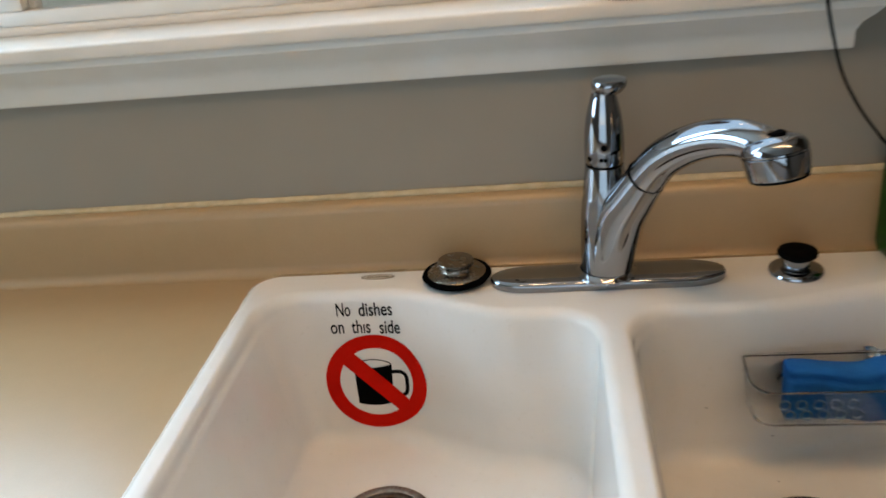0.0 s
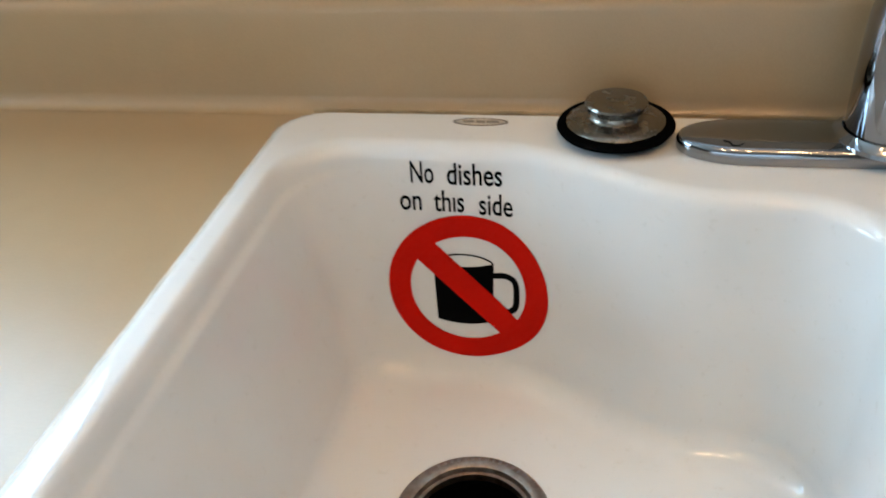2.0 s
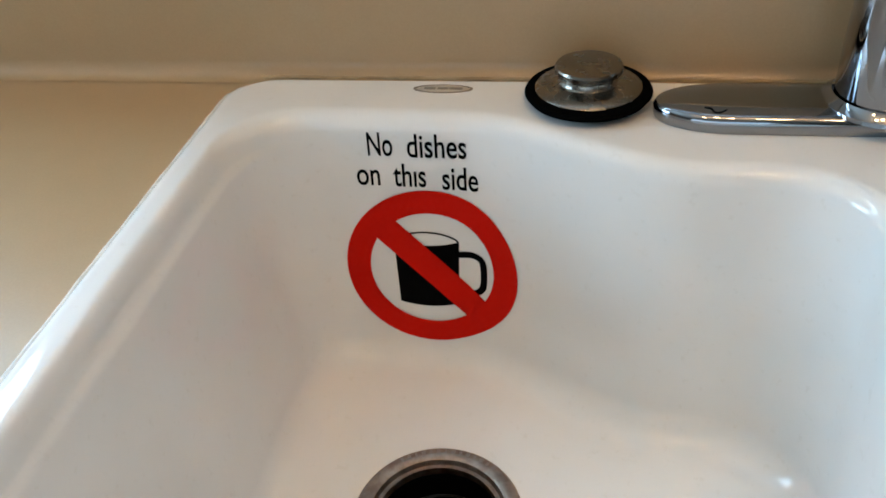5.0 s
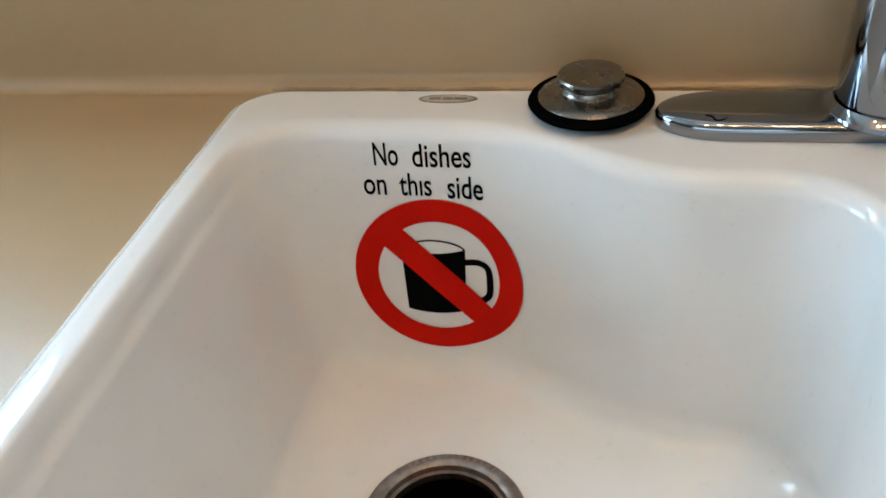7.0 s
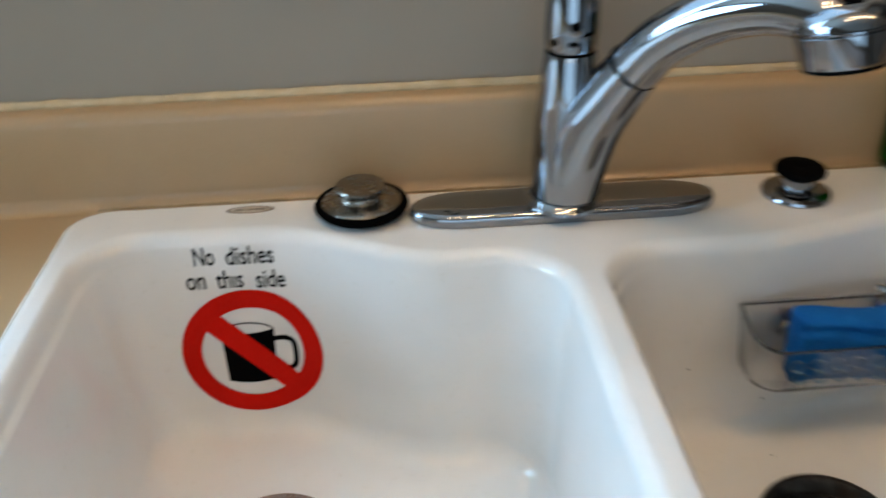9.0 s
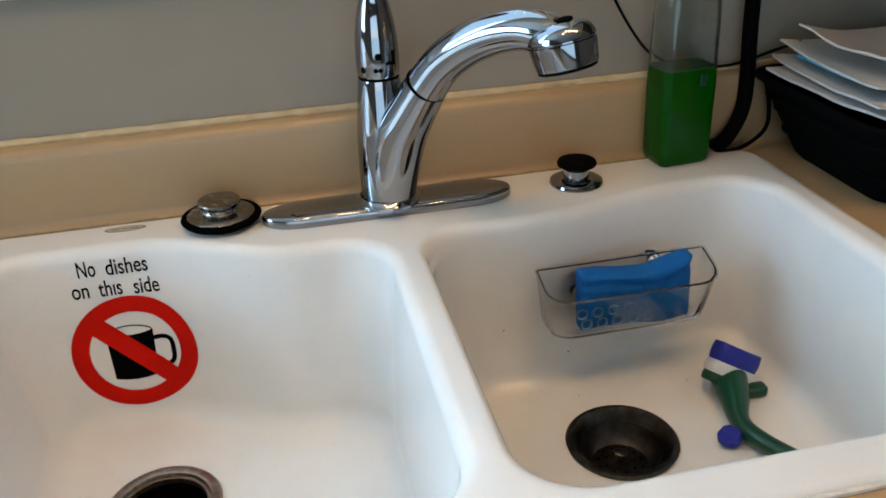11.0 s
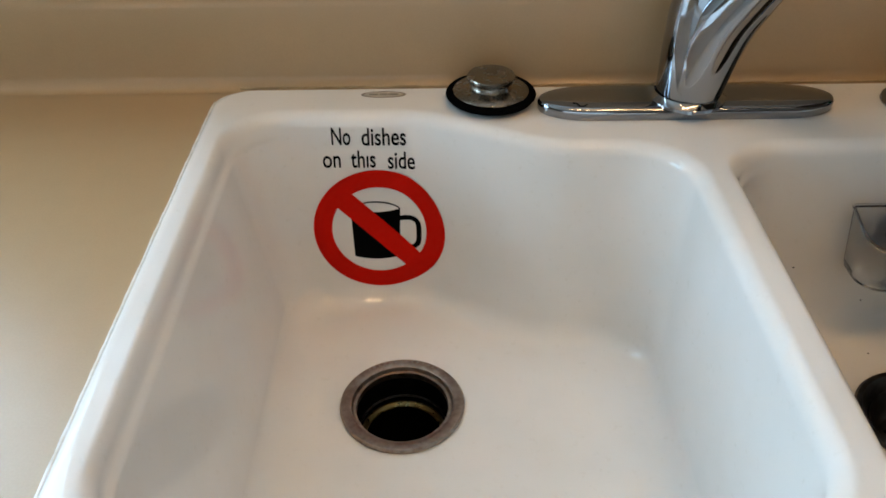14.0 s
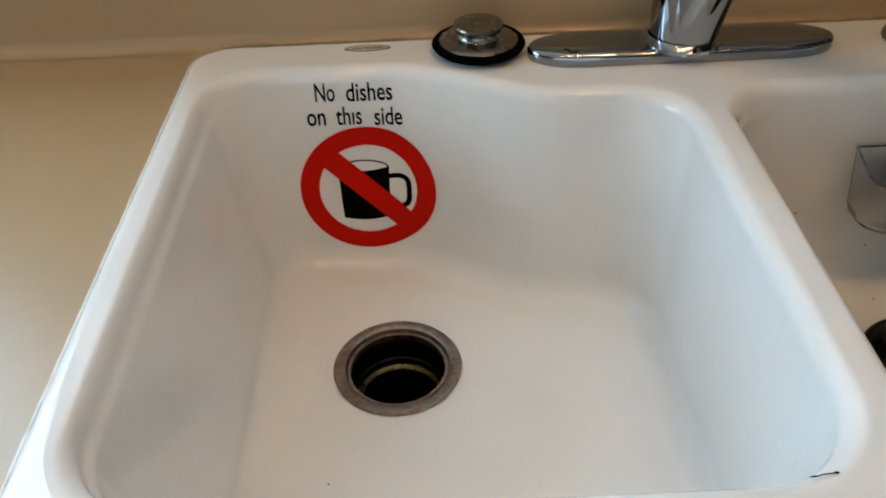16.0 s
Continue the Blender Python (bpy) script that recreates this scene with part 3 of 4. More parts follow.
def build_faucet():
    t = thing("kitchen_faucet", (FX, FY, DECK), "polished chrome single-lever pull-out kitchen faucet behind the sink", "faucet")
    # deck plate: long, with rounded ends and a raised crown
    def outline(hl, hw, z, n=18):
        pts = []
        e = 0.045
        for s, a0 in ((1, -90), (-1, 90)):
            for k in range(n + 1):
                a = radians(a0 + 180 * k / n)
                pts.append((s * (hl - e) + e * math.cos(a), hw * math.sin(a), z))
        return pts
    bm = bmesh.new()
    loft(bm, [outline(0.129, 0.0236, 0), outline(0.13, 0.0245, 0.0015), outline(0.13, 0.0245, 0.008), outline(0.1285, 0.0233, 0.0102), outline(0.125, 0.0208, 0.0115), outline(0.1, 0.012, 0.0128), outline(0.07, 0.004, 0.0132)], True, True, True)
    part("deck_plate", bm, CHROME, t, "long chrome deck plate")
    hair = smooth_path([(-0.101, -0.013, 0.0122, 0.0005), (-0.0975, -0.0145, 0.0122, 0.0006), (-0.0955, -0.0185, 0.0118, 0.0006), (-0.092, -0.0185, 0.0118, 0.0006), (-0.0885, -0.0155, 0.012, 0.0004)], 5)
    part("stuck_hair", tube(hair, 8), INK, t, "dark curled hair stuck on the plate")
    part("collar", lathe([(0.034, 0.0105), (0.0335, 0.013), (0.03, 0.0155), (0.0285, 0.0175)], 40, cap0=False, cap1=False), CHROME, t)
    part("body", lathe([(0.027, 0.015), (0.0272, 0.02), (0.0272, 0.05), (0.026, 0.085), (0.0228, 0.115), (0.0208, 0.135), (0.02, 0.139), (0.018, 0.14)], 48, cap1=True), CHROME, t)
    part("seam", lathe([(0.0185, 0.1395), (0.0198, 0.14), (0.0198, 0.1415), (0.0185, 0.142)], 40), RUBBER, t)
    h = part("handle", lathe([(0.0196, 0.1415), (0.0206, 0.144), (0.0209, 0.158), (0.0202, 0.176), (0.0178, 0.194), (0.0146, 0.207), (0.0128, 0.214), (0.0125, 0.2175)], 48, Matrix.Translation((0, 0, 0))), CHROME, t, "tapered chrome lever handle")
    part("knob", lathe([(0.0125, 0.217), (0.0155, 0.22), (0.0178, 0.2235), (0.018, 0.227), (0.0165, 0.23), (0.012, 0.2315), (0.0, 0.2315)], 40, Matrix.Translation((0.0055, -0.003, 0)), cap0=True, cap1=False), CHROME, h)
    for a, z, r in ((-95, 0.163, 0.0034), (-140, 0.15, 0.003), (-103, 0.15, 0.0022), (-91, 0.15, 0.0022)):
        m = pose(0, 0, z) @ Matrix.Rotation(radians(a), 4, "Z") @ Matrix.Translation((0.0206, 0, 0)) @ Matrix.Rotation(radians(90), 4, "Y")
        part("dot", lathe([(r, -0.001), (r, 0.0004), (r * 0.6, 0.0006)], 16, m), INK, h, "small dark mark")
    c, s = math.cos(SWING), math.sin(SWING)
    arm = [(0.003, 0.018, 0.0258), (0.0105, 0.05, 0.0264), (0.0225, 0.085, 0.0256), (0.04, 0.1135, 0.0228), (0.0553, 0.1362, 0.0206)]
    hose = [(0.0562, 0.1376, 0.0201), (0.075, 0.16, 0.0192), (0.1, 0.1785, 0.0186), (0.128, 0.1915, 0.0178), (0.155, 0.198, 0.0174), (0.178, 0.1975, 0.0175), (0.192, 0.194, 0.017)]

    def run(pts, n):
        return [(q[0] * c, q[0] * s, q[1], q[2]) for q in smooth_path(pts, n)]
    part("spout", tube(run(arm, 8), 36), CHROME, t, "chrome spout branching from the body")
    d = Vector((0.0195 * c, 0.0195 * s, 0.022)).normalized()
    at = Vector((0.0557 * c, 0.0557 * s, 0.1373))
    ringm = Matrix.Translation(at) @ d.to_track_quat("Z", "Y").to_matrix().to_4x4()
    part("seam", lathe([(0.016, -0.0014), (0.0209, -0.0012), (0.0209, 0.0012), (0.016, 0.0014)], 40, ringm), RUBBER, t, "dark joint ring")
    part("wand", tube(run(hose, 8), 36), CHROME, t, "arched chrome pull-out wand")
    m = Matrix.Translation((0.2 * c, 0.2 * s, 0.1715)) @ Matrix.Rotation(SWING, 4, "Z") @ Matrix.Rotation(radians(-15), 4, "Y") @ Matrix.Diagonal((1.24, 1.08, 1, 1))
    head = part("spray_head", lathe([(0.0205, 0.0), (0.0215, 0.0008), (0.022, 0.003), (0.0236, 0.018), (0.0237, 0.0205), (0.0226, 0.0215), (0.0227, 0.0228), (0.0237, 0.0238), (0.0233, 0.0262), (0.0222, 0.0296), (0.0195, 0.0335), (0.013, 0.0366), (0.006, 0.0379), (0.0, 0.0382)], 48, m, cap0=False, cap1=False), CHROME, t, "rounded chrome spray head")
    part("nozzle", lathe([(0.0206, 0.001), (0.0208, -0.0014), (0.0195, -0.0022), (0.016, -0.0015), (0.0, -0.0012)], 40, m, cap0=False, cap1=False), PLASTIC_BLACK, head, "black spray face")
    bt = bmesh.new()
    loft(bt, [[(-0.004 + a * math.cos(2 * math.pi * k / 28), b * math.sin(2 * math.pi * k / 28), z) for k in range(28)] for a, b, z in ((0.015, 0.009, 0.031), (0.0148, 0.0088, 0.0392), (0.0132, 0.0076, 0.0402), (0.006, 0.003, 0.0405))], True, True, True)
    bmesh.ops.transform(bt, matrix=m, verts=bt.verts[:])
    part("button", bt, PLASTIC_BLACK, head, "dark spray button")
    return t


build_faucet()

# ---- small things on the sink deck ----


def build_stopper():
    t = thing("drain_stopper", (-0.17, -0.025, DECK), "steel sink stopper with black rubber rim resting on the deck", "stopper")
    part("rubber_rim", lathe([(0.027, 0.0), (0.032, 0.001), (0.0385, 0.0045), (0.0405, 0.0072), (0.0395, 0.009), (0.034, 0.0098), (0.03, 0.009)], 56), RUBBER, t, "black rubber rim")
    part("plate", lathe([(0.0335, 0.0085), (0.0338, 0.0102), (0.0325, 0.0113), (0.026, 0.0128), (0.0205, 0.014), (0.0175, 0.0155)], 56), STEEL, t, "domed steel plate")
    part("knob", lathe([(0.0195, 0.0145), (0.0186, 0.0155), (0.0182, 0.0183), (0.0192, 0.0198), (0.021, 0.0207), (0.0214, 0.0237), (0.0206, 0.0251), (0.014, 0.026), (0.0, 0.0263)], 48, cap1=False), STEEL, t, "round steel knob")
    return t


build_stopper()


def build_fitting():
    t = thing("deck_fitting", (0.205, -0.04, DECK), "chrome sink-deck fitting with a black flared cap", "fitting")
    part("base", lathe([(0.0283, 0.0000), (0.0289, 0.0017), (0.0281, 0.0039), (0.0227, 0.0069), (0.0173, 0.0082)], 48), CHROME, t)
    part("neck", lathe([(0.0138, 0.0069), (0.0134, 0.0104), (0.0134, 0.0164), (0.0151, 0.0186), (0.0178, 0.0203)], 40), CHROME, t)
    part("cap", lathe([(0.0178, 0.0199), (0.0207, 0.0212), (0.0212, 0.0238), (0.0200, 0.0259), (0.0151, 0.0270), (0.0, 0.0252)], 40, cap1=False), PLASTIC_BLACK, t, "black cap")
    return t


build_fitting()


def build_disc():
    t = thing("maker_mark", (-0.267, -0.0115, DECK), "small grey oval maker's mark fired on the white sink deck", "mark")
    oval = Matrix.Diagonal((1, 0.3, 1, 1))
    part("oval", lathe([(0.0205, 0.0), (0.0205, 0.0004), (0.0185, 0.0005), (0.0185, 0.0001)], 48, oval, cap0=False, cap1=False), MARK, t, "grey oval outline")
    part("field", lathe([(0.0185, 0.0001), (0.018, 0.0003), (0.0, 0.0003)], 48, oval, cap1=False), MARK_PALE, t)
    for x, w in ((-0.009, 0.004), (0.0, 0.0035), (0.009, 0.0045)):
        part("bar", bevelled((x - w, -0.0013, 0.0002), (x + w, 0.0013, 0.0006)), MARK, t)
    return t


MARK = material("grey_fired_mark", (0.2, 0.17, 0.14), 0.3)
MARK_PALE = material("pale_fired_mark", (0.45, 0.4, 0.33), 0.3)
build_disc()

# ---- the decal on the rear wall of the bowl ----


def wall_place(x, z, lift):
    e = 1e-3
    nx = (LEFT.wall(x + e, z) - LEFT.wall(x - e, z)) / (2 * e)
    nz = (LEFT.wall(x, z + e) - LEFT.wall(x, z - e)) / (2 * e)
    n = Vector((nx, -1, nz)).normalized()
    return Vector((x, LEFT.wall(x, z), z)) + n * lift


def build_decal():
    t = thing("vinyl_decal", (-0.267, -0.075, 0.81), "red and black no-dishes decal stuck inside the white sink bowl", "decal")
    CX, CZ, RO, RI = -0.2738, 0.7995, 0.0605, 0.0435
    RX = 1.02

    def put(bm, lift):
        for v in bm.verts:
            v.co = wall_place(v.co.x, v.co.z, lift)
        return local(t, bm)

    bm = bmesh.new()
    n = 96
    loft(bm, [[(CX + r * RX * math.cos(2 * math.pi * k / n), 0, CZ + r * math.sin(2 * math.pi * k / n)) for k in range(n)] for r in (RO, (RO + RI) / 2, RI)])
    # the slash from upper left to lower right
    h = 0.0098
    bar = []
    for k in range(25):
        row = []
        for w in (-h, -h / 2, 0, h / 2, h):
            u = (2 * k / 24 - 1) * math.sqrt((RI + 0.0001) ** 2 - w * w)
            row.append((CX + RX * (u * 0.7071 + w * 0.7071), 0, CZ - u * 0.7071 + w * 0.7071))
        bar.append(row)
    loft(bm, bar, False)
    part("prohibition_ring", put(bm, 0.0008), RED, t, "red prohibition ring with slash")

    # the mug: body, rim line and handle
    def mug_pt(u, w):
        return (CX - 0.003 + 1.05 * u, 0, CZ + 1.05 * w)
    bm = bmesh.new()
    cols = []
    for k in range(17):
        f = k / 16
        u = -0.022 + 0.044 * f
        sag = 0.003 * (1 - (2 * f - 1) ** 2)
        cols.append([mug_pt(u * (0.93 + 0.07 * w), -0.0265 + 0.0475 * w - sag * (1.0 if w < 1 else 1.2)) for w in (0, 0.25, 0.5, 0.75, 1)])
    loft(bm, cols, False)
    arc = [(-0.022 + 0.044 * k / 20, 0.0205 + 0.0068 * math.sin(math.pi * k / 20) ** 0.6) for k in range(21)]
    loft(bm, [[mug_pt(u, w + 0.0006) for u, w in arc], [mug_pt(u * 0.97, w - 0.0006) for u, w in arc]], False)
    hd = smooth_path([(0.0215, 0.0115), (0.031, 0.012), (0.0372, 0.008), (0.0382, -0.003), (0.037, -0.0125), (0.031, -0.0172), (0.0205, -0.0172)], 6)
    a, b = [], []
    for k, p in enumerate(hd):
        q = hd[min(k + 1, len(hd) - 1)] - hd[max(k - 1, 0)]
        q = np.array((-q[1], q[0])) / np.hypot(*q)
        a.append(mug_pt(*(p + 0.0023 * q)))
        b.append(mug_pt(*(p - 0.0023 * q)))
    loft(bm, [a, b], False)
    part("mug", put(bm, 0.0004), INK, t, "black mug shape")

    def words(name, text, cx, cz, width, size):
        cu = bpy.data.curves.new(name, "FONT")
        cu.body, cu.size, cu.align_x = text, size, "CENTER"
        cu.offset = 0.0003
        tmp = bpy.data.objects.new(name, cu)
        scene.collection.objects.link(tmp)
        bpy.context.view_layer.update()
        me = bpy.data.meshes.new_from_object(tmp.evaluated_get(bpy.context.evaluated_depsgraph_get()))
        bpy.data.objects.remove(tmp)
        bm = bmesh.new()
        bm.from_mesh(me)
        xs = [v.co.x for v in bm.verts]
        k = width / (max(xs) - min(xs))
        mid = (max(xs) + min(xs)) / 2
        for v in bm.verts:
            v.co = Vector((cx + (v.co.x - mid) * k, 0, cz + v.co.y))
        part(name, put(bm, 0.0004), INK, t, "black lettering")

    for text, cx, cz, width in (("No", -0.3041, 0.8845, 0.017), ("dishes", -0.266, 0.8838, 0.0397), ("on", -0.3137, 0.863, 0.0161), ("th\u0131s", -0.2853, 0.8627, 0.0224), ("side", -0.251, 0.8612, 0.0245)):
        words("lettering", text, cx, cz, width, 0.0235)
    return t


build_decal()

# ---- things in the right bowl ----


def build_caddy():
    x0, x1, z0, z1 = 0.133, 0.316, 0.793, 0.859
    yb = -0.1225
    t = thing("sponge_caddy", ((x0 + x1) / 2, yb, z0), "clear plastic sponge caddy stuck to the sink's rear wall", "caddy")

    def outline(z, grow, depth):
        pts = []
        r = 0.022
        a0, a1, y0, y1 = x0 - grow, x1 + grow, yb - depth, yb
        for cx, cy, k0, rr in ((a1 - 0.003, y1 - 0.003, 0, 0.003), (a0 + 0.003, y1 - 0.003, 1, 0.003), (a0 + r, y0 + r, 2, r), (a1 - r, y0 + r, 3, r)):
            for k in range(9):
                a = (k0 + k / 8) * math.pi / 2
                pts.append((cx + rr * math.cos(a), cy + rr * math.sin(a), z))
        return pts

    def slope(p):
        return (p[0], p[1], p[2] - 0.3 * max(0.0, yb - p[1]))

    bm = bmesh.new()
    lv = [(z0, -0.012, 0.036), (z0 + 0.004, -0.008, 0.041), (z0 + 0.012, -0.006, 0.043), (z1, 0.0, 0.05)]
    outer = [outline(*q) for q in lv]
    inner = [outline(z + (0.003 if i == 0 else 0.002 if i == 1 else 0), g - 0.0022, d - 0.0022) for i, (z, g, d) in enumerate(lv)]
    inner = [[(x, min(y, yb - 0.0022), z) for x, y, z in r] for r in inner]
    outer[-1], inner[-1] = [slope(p) for p in outer[-1]], [slope(p) for p in inner[-1]]
    loft(bm, outer + inner[::-1], True, True, True)
    part("bin", local(t, bm), ACRYLIC, t, "clear acrylic bin")
    rim = [slope(p) for p in outline(z1 + 0.0008, 0.0004, 0.0504)]
    part("rim", local(t, tube([(*p, 0.0009) for p in rim + rim[:1]], 8)), ACRYLIC_EDGE, t, "darker rolled rim")
    # round drain holes with raised lips in the front panel
    for row, z in ((0, 0.8275), (1, 0.8135)):
        for k in range(5):
            x = 0.167 + 0.0165 * k + 0.006 * row
            y = yb - 0.0425 - (z - z0 - 0.012) * 0.13
            m = Matrix.Translation((x, y, z)) @ Matrix.Rotation(radians(83), 4, "X") @ Matrix.Rotation(radians(12), 4, "Z")
            part("drain_hole", local(t, lathe([(0.0042, -0.0004), (0.0048, 0.0009), (0.0056, 0.0012), (0.0062, 0.0002), (0.006, -0.0006)], 20, m, cap0=False, cap1=False)), ACRYLIC_LIP, t, "raised clear hole lip")
    for x in (x0 + 0.045, x1 - 0.045):
        m = Matrix.Translation((x, yb + 0.001, 0.828)) @ Matrix.Rotation(radians(-90), 4, "X")
        y = RIGHT.wall(x, 0.828) - yb - 0.001
        part("suction_cup", local(t, lathe([(0.006, -0.004), (0.007, 0.002), (0.012, y * 0.7), (0.0165, y)], 28, m)), ACRYLIC, t, "clear suction cup")
    return t


ACRYLIC_LIP = material("acrylic_lip", (0.30, 0.48, 0.62), 0.15)
ACRYLIC_LIP.node_tree.nodes["Principled BSDF"].inputs["Transmission Weight"].default_value = 0.6
ACRYLIC_EDGE = clear("acrylic_edge", (0.93, 0.94, 0.94), 0.1)
build_caddy()


def build_sponge():
    x0, x1, z0, z1 = 0.173, 0.291, 0.7975, 0.859
    t = thing("blue_sponge", ((x0 + x1) / 2, -0.143, z0), "blue dimpled kitchen sponge standing in the clear caddy", "sponge")
    nx, nz = 30, 30
    th = 0.014

    def pt(u, w, side):
        x = x0 + (x1 - x0) * u
        top = z1 + 0.0022 * math.sin(u * 6.5 + 0.4) + 0.006 * ease((u - 0.6) / 0.4) - 0.001
        z = z0 + (top - z0) * w
        wob = 0.003 * math.sin(u * 6.5 + w * 2) + 0.002 * noise.noise(Vector((u * 5, w * 3, side)))
        wob += 0.003 * math.exp(-((w - 0.8 - 0.04 * math.sin(u * 7)) / 0.06) ** 2) * (side < 0)
        edge = min(u, 1 - u, w, 1 - w)
        rnd = 0.006 * max(0.0, 1 - edge / 0.07) ** 2
        return (x, -0.143 + wob + side * (th - rnd), z)

    bm = bmesh.new()
    f = [[bm.verts.new(pt(i / nx, j / nz, -1)) for j in range(nz + 1)] for i in range(nx + 1)]
    b = [[bm.verts.new(pt(i / nx, j / nz, 1)) for j in range(nz + 1)] for i in range(nx + 1)]
    for i in range(nx):
        for j in range(nz):
            bm.faces.new((f[i][j], f[i + 1][j], f[i + 1][j + 1], f[i][j + 1]))
            bm.faces.new((b[i][j], b[i][j + 1], b[i + 1][j + 1], b[i + 1][j]))
    for i in range(nx):
        bm.faces.new((f[i][0], b[i][0], b[i + 1][0], f[i + 1][0]))
        bm.faces.new((f[i][nz], f[i + 1][nz], b[i + 1][nz], b[i][nz]))
    for j in range(nz):
        bm.faces.new((f[0][j], f[0][j + 1], b[0][j + 1], b[0][j]))
        bm.faces.new((f[nx][j], b[nx][j], b[nx][j + 1], f[nx][j + 1]))
    part("foam", local(t, bm), SPONGE, t, "", True, 80)
    return t


build_sponge()


def build_brush():
    t = thing("dish_brush", (0.345, -0.19, 0.7220), "green dish brush with blue and white bristles in the sink", "brush")
    m = Matrix.Translation((0.321, -0.19, 0.7375)) @ Matrix.Rotation(radians(31), 4, "Y") @ Matrix.Rotation(radians(-18), 4, "X")

    def slab(z0, z1, a, b, seed, ragged=0.0):
        bm = bmesh.new()
        rings = []
        for k in range(5):
            z = z0 + (z1 - z0) * k / 4
            g = 1 + 0.05 * math.sin(k / 4 * math.pi)
            rings.append([(a * g * math.copysign(abs(math.cos(q)) ** 0.75, math.cos(q)), b * g * math.copysign(abs(math.sin(q)) ** 0.75, math.sin(q)), z + ragged * (k == 4) * noise.noise(Vector((i * 1.7, seed, 0)))) for i, q in enumerate(2 * math.pi * i / 40 for i in range(40))])
        loft(bm, rings, True, True, True)
        bmesh.ops.transform(bm, matrix=m, verts=bm.verts[:])
        return local(t, bm)
    part("bristles", slab(0.013, 0.032, 0.0265, 0.0165, 1, 0.002), BRISTLE_BLUE, t, "dark blue bristles")
    part("bristles", slab(0.0, 0.013, 0.0275, 0.0165, 2), BRISTLE_WHITE, t, "white bristles")
    part("head", slab(-0.010, 0.001, 0.0255, 0.016, 3), GREEN_PLASTIC, t, "dark green head")
    path = smooth_path([(0.322, -0.193, 0.738, 0.0185), (0.312, -0.222, 0.7365, 0.0148), (0.301, -0.255, 0.7325, 0.0095), (0.307, -0.287, 0.732, 0.0095), (0.327, -0.325, 0.732, 0.0095), (0.35, -0.37, 0.7325, 0.01), (0.357, -0.385, 0.7325, 0.007)], 8)
    part("handle", local(t, tube(path, 20)), GREEN_PLASTIC, t, "curved green handle")
    part("scraper", local(t, bevelled((0.332, -0.215, 0.7225), (0.356, -0.2, 0.735), 0.004, 3)), GREEN_PLASTIC, t, "green side lug")
    kb = lathe([(0.006, -0.006), (0.011, -0.004), (0.012, 0.002), (0.009, 0.008), (0.0, 0.01)], 24, Matrix.Translation((0.283, -0.268, 0.728)), cap1=False)
    part("button", local(t, kb), BRISTLE_BLUE, t, "blue grip button")
    return t


build_brush()

# ---- bottle, cables and tray at the right of the deck ----


def build_bottle():
    x, y = 0.334, -0.0095
    t = thing("soap_bottle", (x, y, DECK), "square clear bottle half full of green dish soap", "bottle")
    turn = Matrix.Rotation(radians(5), 4, "Z")

    def sq(h, d, z, r):
        return [tuple(turn @ Vector(p)) for p in rounded(-h, h, -d, d, min(r, d * 0.98), z, 6)]
    bm = bmesh.new()
    prof = [(0.027, 0.019, 0.0, 0.006), (0.03, 0.022, 0.003, 0.008), (0.032, 0.0235, 0.012, 0.009), (0.0325, 0.0235, 0.09, 0.009), (0.032, 0.023, 0.108, 0.009)]
    loft(bm, [sq(*p) for p in prof], True, True, True)
    part("soap", bm, SOAP, t, "dark green liquid soap")
    bm = bmesh.new()
    up = [(0.032, 0.023, 0.1085, 0.009), (0.0315, 0.023, 0.16, 0.01), (0.031, 0.022, 0.185, 0.012), (0.024, 0.018, 0.205, 0.014), (0.014, 0.0135, 0.217, 0.0134), (0.0125, 0.0125, 0.225, 0.0124)]
    inn = [(a - 0.0018, b - 0.0018, z, r) for a, b, z, r in up]
    loft(bm, [sq(*p) for p in up] + [sq(*p) for p in inn[::-1]] + [sq(*up[0])])
    bmesh.ops.remove_doubles(bm, verts=bm.verts[:], dist=1e-5)
    part("shell", bm, BOTTLE_CLEAR, t, "clear greenish plastic upper part")
    part("cap", lathe([(0.0145, 0.222), (0.015, 0.224), (0.015, 0.243), (0.0135, 0.246), (0.0, 0.246)], 32, cap1=False), GREEN_PLASTIC, t, "green cap")
    part("label_mark", bevelled((0.008, -0.0252, 0.09), (0.016, -0.0232, 0.103), 0.0006, 1, turn), GREEN_PLASTIC, t, "dark green mark")
    return t


build_bottle()


def cable(name, pts, r, label, n=10):
    q = [(*p, r) for p in pts]
    path = [(a[0], a[1], a[2], r) for a in smooth_path(q, n)]
    return tagged(part(name, tube(path, 10), PLASTIC_BLACK, None, label), "", "cable")


cable("power_cord", [(0.216, 0.012, 1.36), (0.218, 0.008, 1.26), (0.221, -0.008, 1.2), (0.232, -0.004, 1.158), (0.246, 0.004, 1.12), (0.266, 0.014, 1.085), (0.292, 0.026, 1.05), (0.315, 0.03, 1.025), (0.35, 0.03, 1.008), (0.387, 0.028, 1.004)], 0.0016, "thin black cord hanging in front of the window trim")
cable("lamp_cable", [(0.424, 0.02, 1.42), (0.424, 0.018, 1.25), (0.424, 0.016, 1.12), (0.424, 0.014, 1.05), (0.425, 0.01, 0.99), (0.42, 0.005, 0.955), (0.405, 0.002, 0.928), (0.39, 0.0, 0.916)], 0.0085, "thick black cable running down the wall corner")
cable("power_cord", [(0.36, 0.024, 1.008), (0.39, 0.024, 1.004), (0.42, 0.022, 1.006), (0.455, 0.01, 1.02), (0.48, 0.0, 1.03)], 0.0018, "thin black cord behind the soap bottle")
